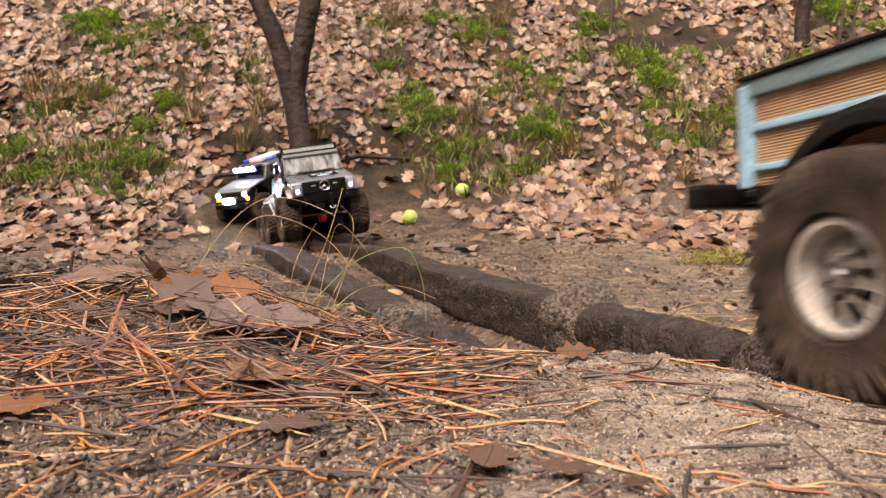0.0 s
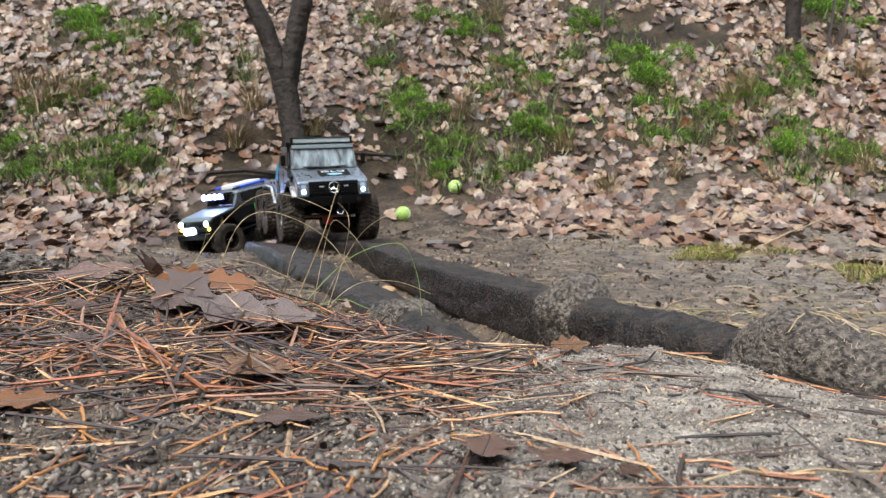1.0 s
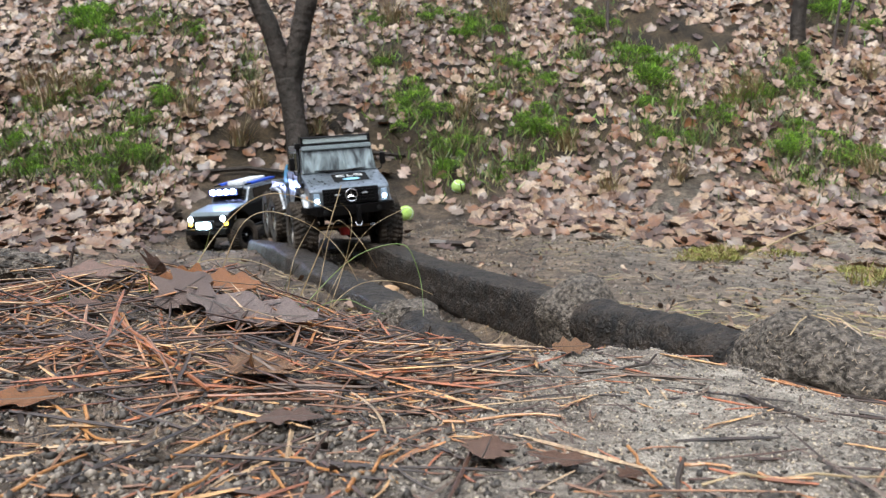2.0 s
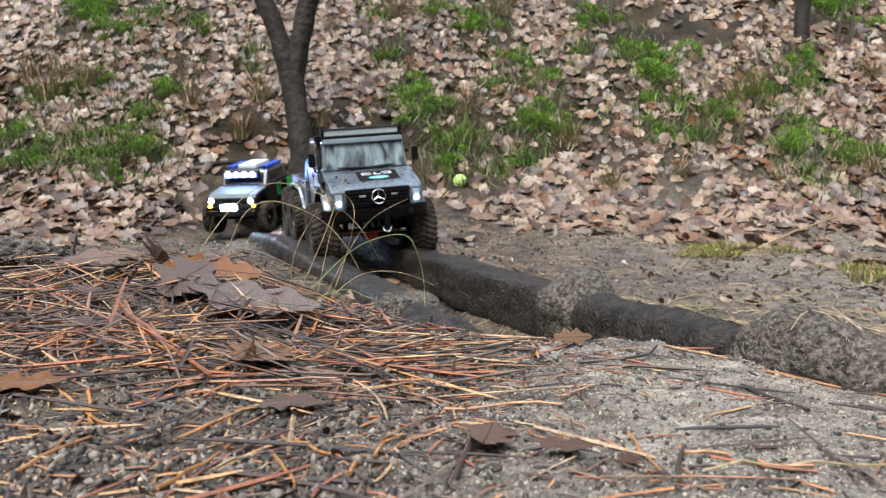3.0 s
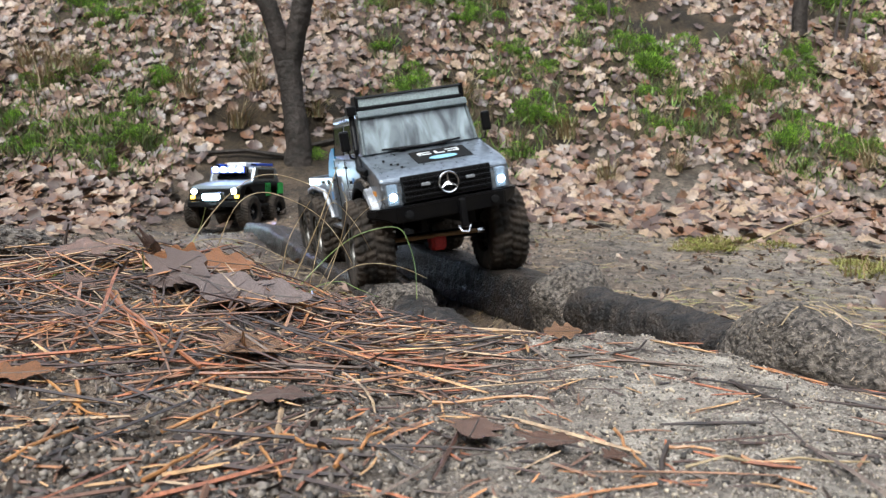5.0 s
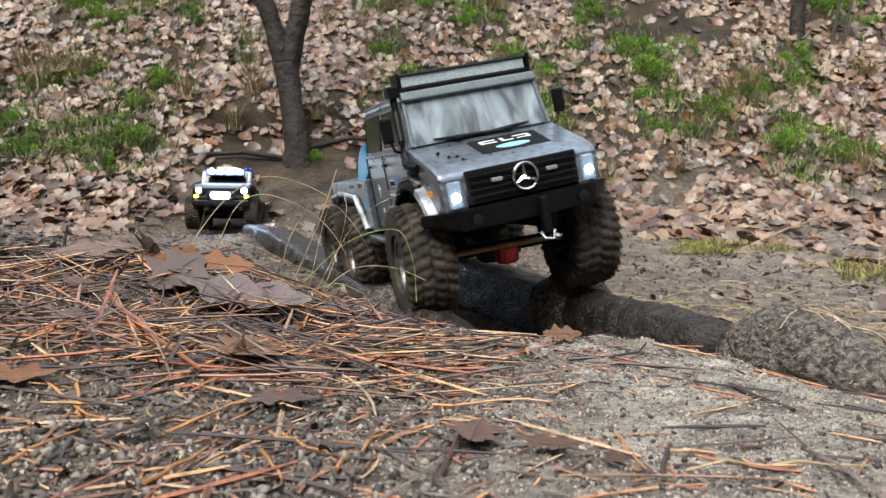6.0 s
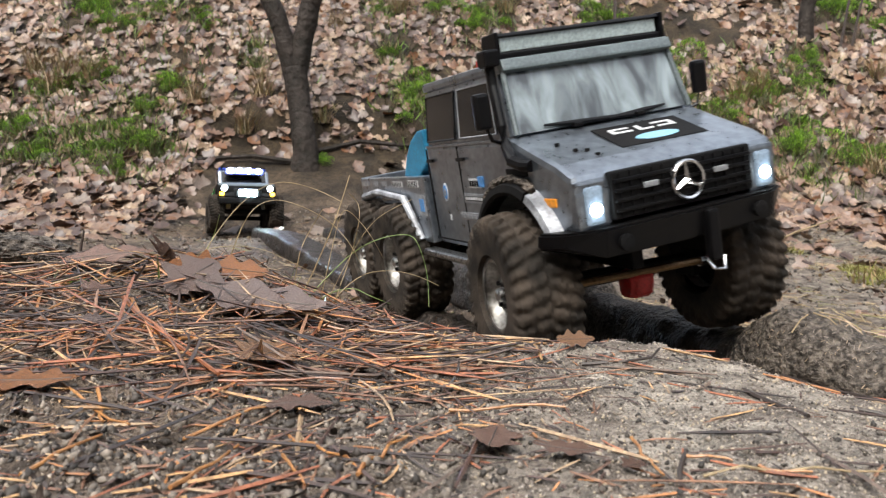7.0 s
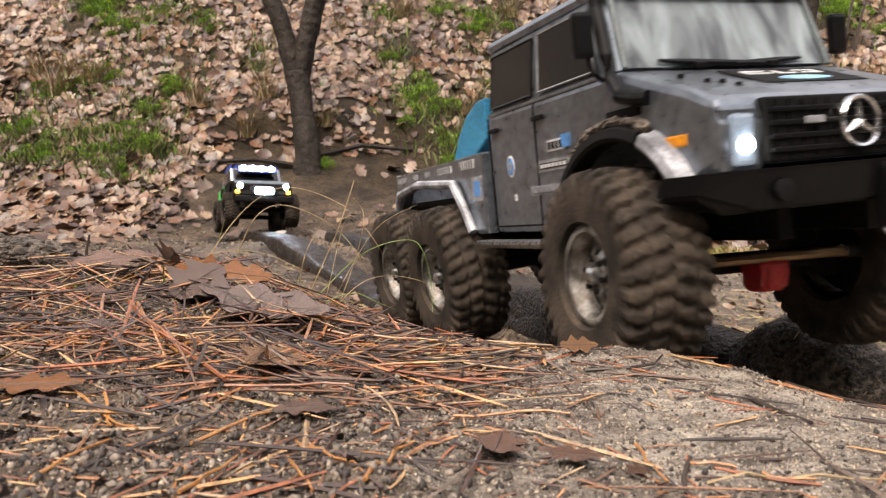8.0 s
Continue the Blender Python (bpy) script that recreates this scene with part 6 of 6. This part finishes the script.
def build_small_things():
    twig = "thin dark twig lying on wet sand"
    ground_bar("twig", [(0.06, 0.362, 0.0), (0.08, 0.358, 0.001), (0.094, 0.366, 0.002), (0.10, 0.374, 0.004)], 0.0009, "twig", twig, "twig")
    ground_bar("twig", [(0.122, 0.323, 0.0), (0.124, 0.3, 0.001), (0.126, 0.273, 0.0)], 0.0012, "twig", twig, "twig")
    ground_bar("twig", [(0.165, 0.385, 0.0), (0.19, 0.392, 0.002), (0.215, 0.398, 0.003), (0.25, 0.40, 0.002)], 0.0012, "twig", twig, "twig")
    ground_bar("twig", [(0.07, 0.235, 0.0), (0.062, 0.215, 0.001), (0.058, 0.20, 0.0)], 0.0009, "twig", twig, "twig")
    ground_bar("twig", [(0.155, 0.3, 0.0), (0.17, 0.29, 0.001)], 0.0009, "twig", twig, "twig")
    heap = [(-0.217, 0.371, -0.197, 0.49, 0.0007), (-0.223, 0.396, -0.165, 0.379, 0.0009), (-0.165, 0.356, -0.136, 0.372, 0.0012), (-0.128, 0.35, -0.109, 0.405, 0.0009), (-0.138, 0.371, -0.164, 0.457, 0.0009), (-0.095, 0.302, -0.045, 0.294, 0.0007), (-0.073, 0.424, -0.01, 0.409, 0.0008), (-0.066, 0.36, -0.022, 0.308, 0.0007), (-0.181, 0.414, -0.096, 0.305, 0.0015), (-0.178, 0.418, -0.125, 0.335, 0.0011), (-0.018, 0.404, 0.036, 0.393, 0.0009), (-0.016, 0.393, 0.031, 0.395, 0.0008)]
    sand = [(-0.076, 0.195, -0.071, 0.239, 0.0007), (-0.092, 0.25, -0.07, 0.274, 0.0007), (-0.059, 0.253, -0.027, 0.205, 0.0006), (-0.029, 0.204, -0.016, 0.242, 0.0007), (-0.055, 0.23, -0.042, 0.2, 0.0006), (-0.121, 0.206, -0.116, 0.243, 0.0007), (-0.139, 0.292, -0.125, 0.263, 0.0008), (-0.166, 0.306, -0.112, 0.255, 0.0007), (-0.004, 0.287, 0.039, 0.275, 0.0007), (0.067, 0.226, 0.08, 0.221, 0.0006), (0.084, 0.214, 0.097, 0.208, 0.0006), (0.068, 0.211, 0.119, 0.212, 0.0005), (0.056, 0.245, 0.055, 0.208, 0.0006)]
    for i, (x0, y0, x1, y1, radius) in enumerate(heap + sand):
        h = 0.006 if i < 10 else 0.0012
        mat = ("straw_orange", "needle", "straw_red")[i % 3] if i < 10 else ("stalk" if i in (10, 11, 23) else "straw_orange")
        pts = [(x0 + (x1 - x0) * k / 5 + 0.0006 * math.sin(3 * k + i), y0 + (y1 - y0) * k / 5, h * (1 + 0.3 * math.sin(k * 0.6 + i))) for k in range(6)]
        ground_bar("pine_straw", pts, radius, mat, "broad orange-brown pine straw laid across the mound" if i < 10 else "orange pine straw lying on wet sand", "pine straw")
    for i in range(8):
        a = i * 2.4
        x, y = 0.30 + 0.022 * math.cos(a), 0.60 + 0.022 * math.sin(a * 1.3)
        z = 0.029 - 9.0 * ((x - 0.283) ** 2 + (y - 0.618) ** 2) + 0.002
        ob = link_bmesh("pine_straw", tube([(x, y, z), (x + 0.012 * math.cos(a * 3), y - 0.01, z - 0.003), (x + 0.024 * math.cos(a * 3), y - 0.018, z - 0.012)], 0.0006, 5), "stalk" if i % 3 else "needle")
        tagged(ob, "pale straw stuck to the frayed log end", "pine straw", "straws on the log end")
    stump = tagged(new("twig"), "dark upright twig on the crest", "twig")
    zc = float(ground(-0.245, 0.5))
    part("stem", tube([(-0.246, 0.5, zc - 0.004), (-0.245, 0.5, zc + 0.014), (-0.243, 0.5, zc + 0.024)], [0.0012, 0.001, 0.0007], 6), "twig", stump)
    # clod of dark soil at the crest
    bm = bmesh.new()
    bmesh.ops.create_icosphere(bm, subdivisions=5, radius=1.0, matrix=Matrix.Diagonal((0.05, 0.03, 0.016, 1)))
    for v in bm.verts:
        v.co += v.co.normalized() * (0.004 * noise.noise(v.co * 120) + 0.003 * noise.noise(v.co * 400))
    clod = link_bmesh("soil_clod", bm, "log_end")
    clod.location = (-0.31, 0.52, float(ground(-0.31, 0.52)) + 0.010)
    tagged(clod, "dark crumbly clod of soil on the crest", "soil")
    small = moss_mesh("moss_sprig", 99, "moss", 300)
    for x, y, s in ((-0.24, 0.47, 0.016), (-0.225, 0.475, 0.014), (-0.26, 0.465, 0.015), (-0.165, 0.49, 0.012), (-0.12, 0.485, 0.01)):
        ob = new("moss_sprig", small)
        ob.matrix_world = Matrix.Translation((x, y, float(ground(x, y)))) @ Matrix.Rotation(x * 50, 4, "Z") @ Matrix.Scale(s, 4)
        tagged(ob, "small green moss sprig on the crest", "moss", "moss sprigs on the crest")
    sprigs = tuft_mesh("grass_sprig", 55, 9, 0.03, 0.0007, "blade", 0.6)
    for x, y, s in ((-0.2, 0.5, 1.0), (-0.16, 0.51, 1.1), (-0.115, 0.5, 0.8), (-0.24, 0.49, 0.9), (-0.09, 0.5, 0.8)):
        ob = new("grass_sprig", sprigs)
        ob.matrix_world = Matrix.Translation((x, y, float(ground(x, y)))) @ Matrix.Rotation(x * 30, 4, "Z") @ Matrix.Scale(s, 4)
        tagged(ob, "short green grass sprig on the crest", "grass", "grass sprigs on the crest")
    # stones and a dark stick on the trail
    for x, y, s, mat, label in ((-0.112, 1.56, 0.017, "wood", "pale yellowish stone between the logs"), (-0.15, 1.62, 0.012, "log_end", "grey stone between the logs"), (0.3, 1.5, 0.01, "log_end", "small grey stone on the soil")):
        bm = bmesh.new()
        bmesh.ops.create_icosphere(bm, subdivisions=3, radius=s, matrix=Matrix.Diagonal((1.3, 1, 0.6, 1)))
        for v in bm.verts:
            v.co += v.co.normalized() * s * 0.25 * noise.noise(v.co * 70)
        st = link_bmesh("stone", bm, mat, smooth=True)
        st.location = (x, y, float(ground(x, y)) + s * 0.2)
        tagged(st, label, "stone")
    ground_bar("stick", [(-0.04, 2.06, 0.002), (0.0, 2.05, 0.008), (0.05, 2.07, 0.004)], 0.012, "twig", "short thick dark stick on the bare trail", "stick")
    ground_bar("twig", [(0.75, 1.9, 0.0), (0.95, 2.1, 0.03), (1.2, 2.35, 0.03)], 0.003, "stalk", "long pale fallen twig at the bank's foot", "twig")
    ground_bar("root", [(-0.55, 3.0, 0.0), (-0.35, 3.06, 0.03), (-0.15, 3.05, 0.0)], 0.012, "bark", "dark root along the eroded bank", "root")
    ground_bar("root", [(-0.6, 2.95, 0.0), (-0.75, 2.95, 0.02), (-0.95, 2.9, 0.0)], 0.012, "bark", "dark root along the eroded bank", "root")


def build_fibres():
    """Torn fibres and flakes that cover the log's knots."""
    flake = (np.array([(-1, -0.16, 0), (0.1, -0.2, 0.1), (1, 0, 0.25), (0, 0.2, 0.1), (-0.9, 0.15, 0), (0, 0, 0.22)]), [(0, 1, 5), (1, 2, 5), (2, 3, 5), (3, 4, 5), (4, 0, 5)])
    rows = []
    for ob in [o for o in bpy.data.objects if o.name.split(".")[0] in ("knot", "end_knot")]:
        spots = [(np.array(v.co), np.array(v.normal)) for v in ob.data.vertices if v.normal.z > -0.3]
        for _ in range(2600 if ob.name.startswith("end") else 900):
            p, n = spots[rng.integers(len(spots))]
            u = np.cross(n, rng.normal(0, 1, 3) + np.array([0.4, -0.8, 0]))
            u = u / np.linalg.norm(u)
            m = np.stack([u + 0.25 * n * rng.random(), np.cross(n, u), n], 1) * rng.uniform(0.0007, 0.0023)
            rows.append((0, m, p + n * 0.0005 + rng.normal(0, 0.0009, 3)))
    scatter("wood_fibres", "fibre", [flake], rows, "torn grey-brown fibres and flakes on the log knots", "wood fibres")


build_fibres()
build_leaf_litter()
build_undergrowth()
build_needles()
build_grains()
build_debris()
build_straw()
build_bank_plants()
build_near_leaves()
build_stalks()
build_small_things()


# ---------------------------------------------------------------- movement
TRUCK_ROWS = [
    (0.0, -0.354, 2.217, 0.132, 9.1, -1.5, -68.2),
    (0.5, -0.328, 2.105, 0.114, 6.2, 4.8, -68.4),
    (1.0, -0.297, 2.012, 0.110, 3.3, 5.7, -68.7),
    (1.5, -0.266, 1.895, 0.095, 5.3, 7.0, -68.1),
    (3.0, -0.151, 1.561, 0.046, 5.9, 8.5, -71.3),
    (3.5, -0.117, 1.443, 0.039, 7.5, 7.6, -71.2),
    (4.5, -0.043, 1.216, 0.027, 9.7, 5.6, -70.7),
    (6.0, 0.081, 0.878, 0.014, 12.7, 2.8, -70.8),
    (6.5, 0.117, 0.764, 0.010, 13.1, 3.9, -68.1),
    (7.0, 0.155, 0.652, -0.000, 12.0, 4.1, -67.6),
    (7.5, 0.171, 0.587, 0.013, 13.1, 1.7, -69.9),
    (8.0, 0.195, 0.503, 0.016, 6.3, -0.2, -67.9),
]
FOLLOWER_ROWS = [
    (0.0, -0.670, 2.741, 0.217, 0, 20, -122),
    (0.5, -0.693, 2.568, 0.150, 0, 16, -128),
    (1.0, -0.671, 2.425, 0.086, 0, 15, -128),
    (1.5, -0.665, 2.394, 0.081, 0, 14, -126),
    (3.0, -0.638, 2.477, 0.129, 0, 15, -100),
    (3.5, -0.639, 2.456, 0.124, 0, 15, -104),
    (4.5, -0.644, 2.395, 0.106, 0, 8, -106),
    (6.0, -0.651, 2.336, 0.094, 0, -2, -82),
    (6.5, -0.635, 2.320, 0.102, 0, -4, -72),
    (7.0, -0.612, 2.297, 0.105, 0, -5, -70),
    (7.5, -0.590, 2.277, 0.106, 0, -5, -68),
    (8.0, -0.568, 2.247, 0.118, 0, -5, -66),
]
LEADER_ROWS = [(0.0, 0.297, 0.417, 0.003), (0.5, 0.377, 0.157, 0.018), (1.0, 0.45, -0.10, 0.02), (1.5, 0.52, -0.36, 0.02), (2.5, 0.65, -0.80, 0.02), (4.0, 0.75, -1.15, 0.02), (8.0, 0.78, -1.25, 0.02)]
# roll of each axle against the body, in degrees, at the same times
FRONT_ROLL = [(0.0, -3), (1.5, -2), (3.0, -2), (4.5, -4), (6.0, -3), (6.5, -7), (7.0, -3.5), (7.5, -2), (8.0, -2.5)]
STEER = [(0.0, 0), (3.0, -1), (4.5, -3), (6.0, -5), (7.0, -6), (7.5, -5), (8.0, -5)]
REAR_ROLL = [(0.0, -3), (1.5, -2), (4.5, -3), (6.0, 1), (6.5, 2), (7.0, -3), (7.5, -7), (8.0, 4)]


def at(rows, t, k=1):
    return float(np.interp(t, [r[0] for r in rows], [r[k] for r in rows]))


def travelled(rows, t):
    """Metres that a vehicle has rolled by t."""
    times = [r[0] for r in rows]
    steps = [0.0] + [math.dist(a[1:4], b[1:4]) for a, b in zip(rows, rows[1:])]
    return float(np.interp(t, times, np.cumsum(steps)))


def roll_wheels(wheels, rows, radius, place):
    for wheel, n, sy in wheels:
        keys = []
        for i in range(41):
            t = 0.2 * i
            x, y, z, lean, steer = place(t, n, sy)
            keys.append((t, Matrix.Translation((x, y, z)) @ Matrix.Rotation(radians(lean), 4, "X") @ Matrix.Rotation(radians(steer), 4, "Z") @ Matrix.Rotation(travelled(rows, t) / radius, 4, "Y")))
        walk(wheel, keys)


def motions():
    walk(truck, [(t, pose(x, y, z, a, b, c)) for t, x, y, z, a, b, c in TRUCK_ROWS])

    def axle_lean(t, n):
        return at(FRONT_ROLL if n == 0 else REAR_ROLL, t)

    def place(t, n, sy):
        lean = axle_lean(t, n)
        return AXLES[n], sy * TRACK * math.cos(radians(lean)), AXLE_Z + sy * TRACK * math.sin(radians(lean)), lean, at(STEER, t) if n == 0 else 0.0

    roll_wheels(truck_wheels, TRUCK_ROWS, R_WHEEL, place)
    for n, axle in enumerate(truck_axles):
        walk(axle, [(t * 0.5, pose(AXLES[n], 0, AXLE_Z, axle_lean(t * 0.5, n), 0, 0)) for t in range(17)])

    walk(follower, [(t, pose(x, y, z, a, b, c)) for t, x, y, z, a, b, c in FOLLOWER_ROWS])
    roll_wheels(follower_wheels, FOLLOWER_ROWS, 0.05, lambda t, n, sy: (FOLLOWER_AXLES[n], sy * 0.084, 0.05, 0, 0))
    walk(leader, [(t, pose(x, y, z, 0, 0, -73.7)) for t, x, y, z in LEADER_ROWS])
    roll_wheels(leader_wheels, LEADER_ROWS, 0.066, lambda t, n, sy: ((0.0, 0.28)[n], sy * 0.090, 0.066, 0, 0))


motions()
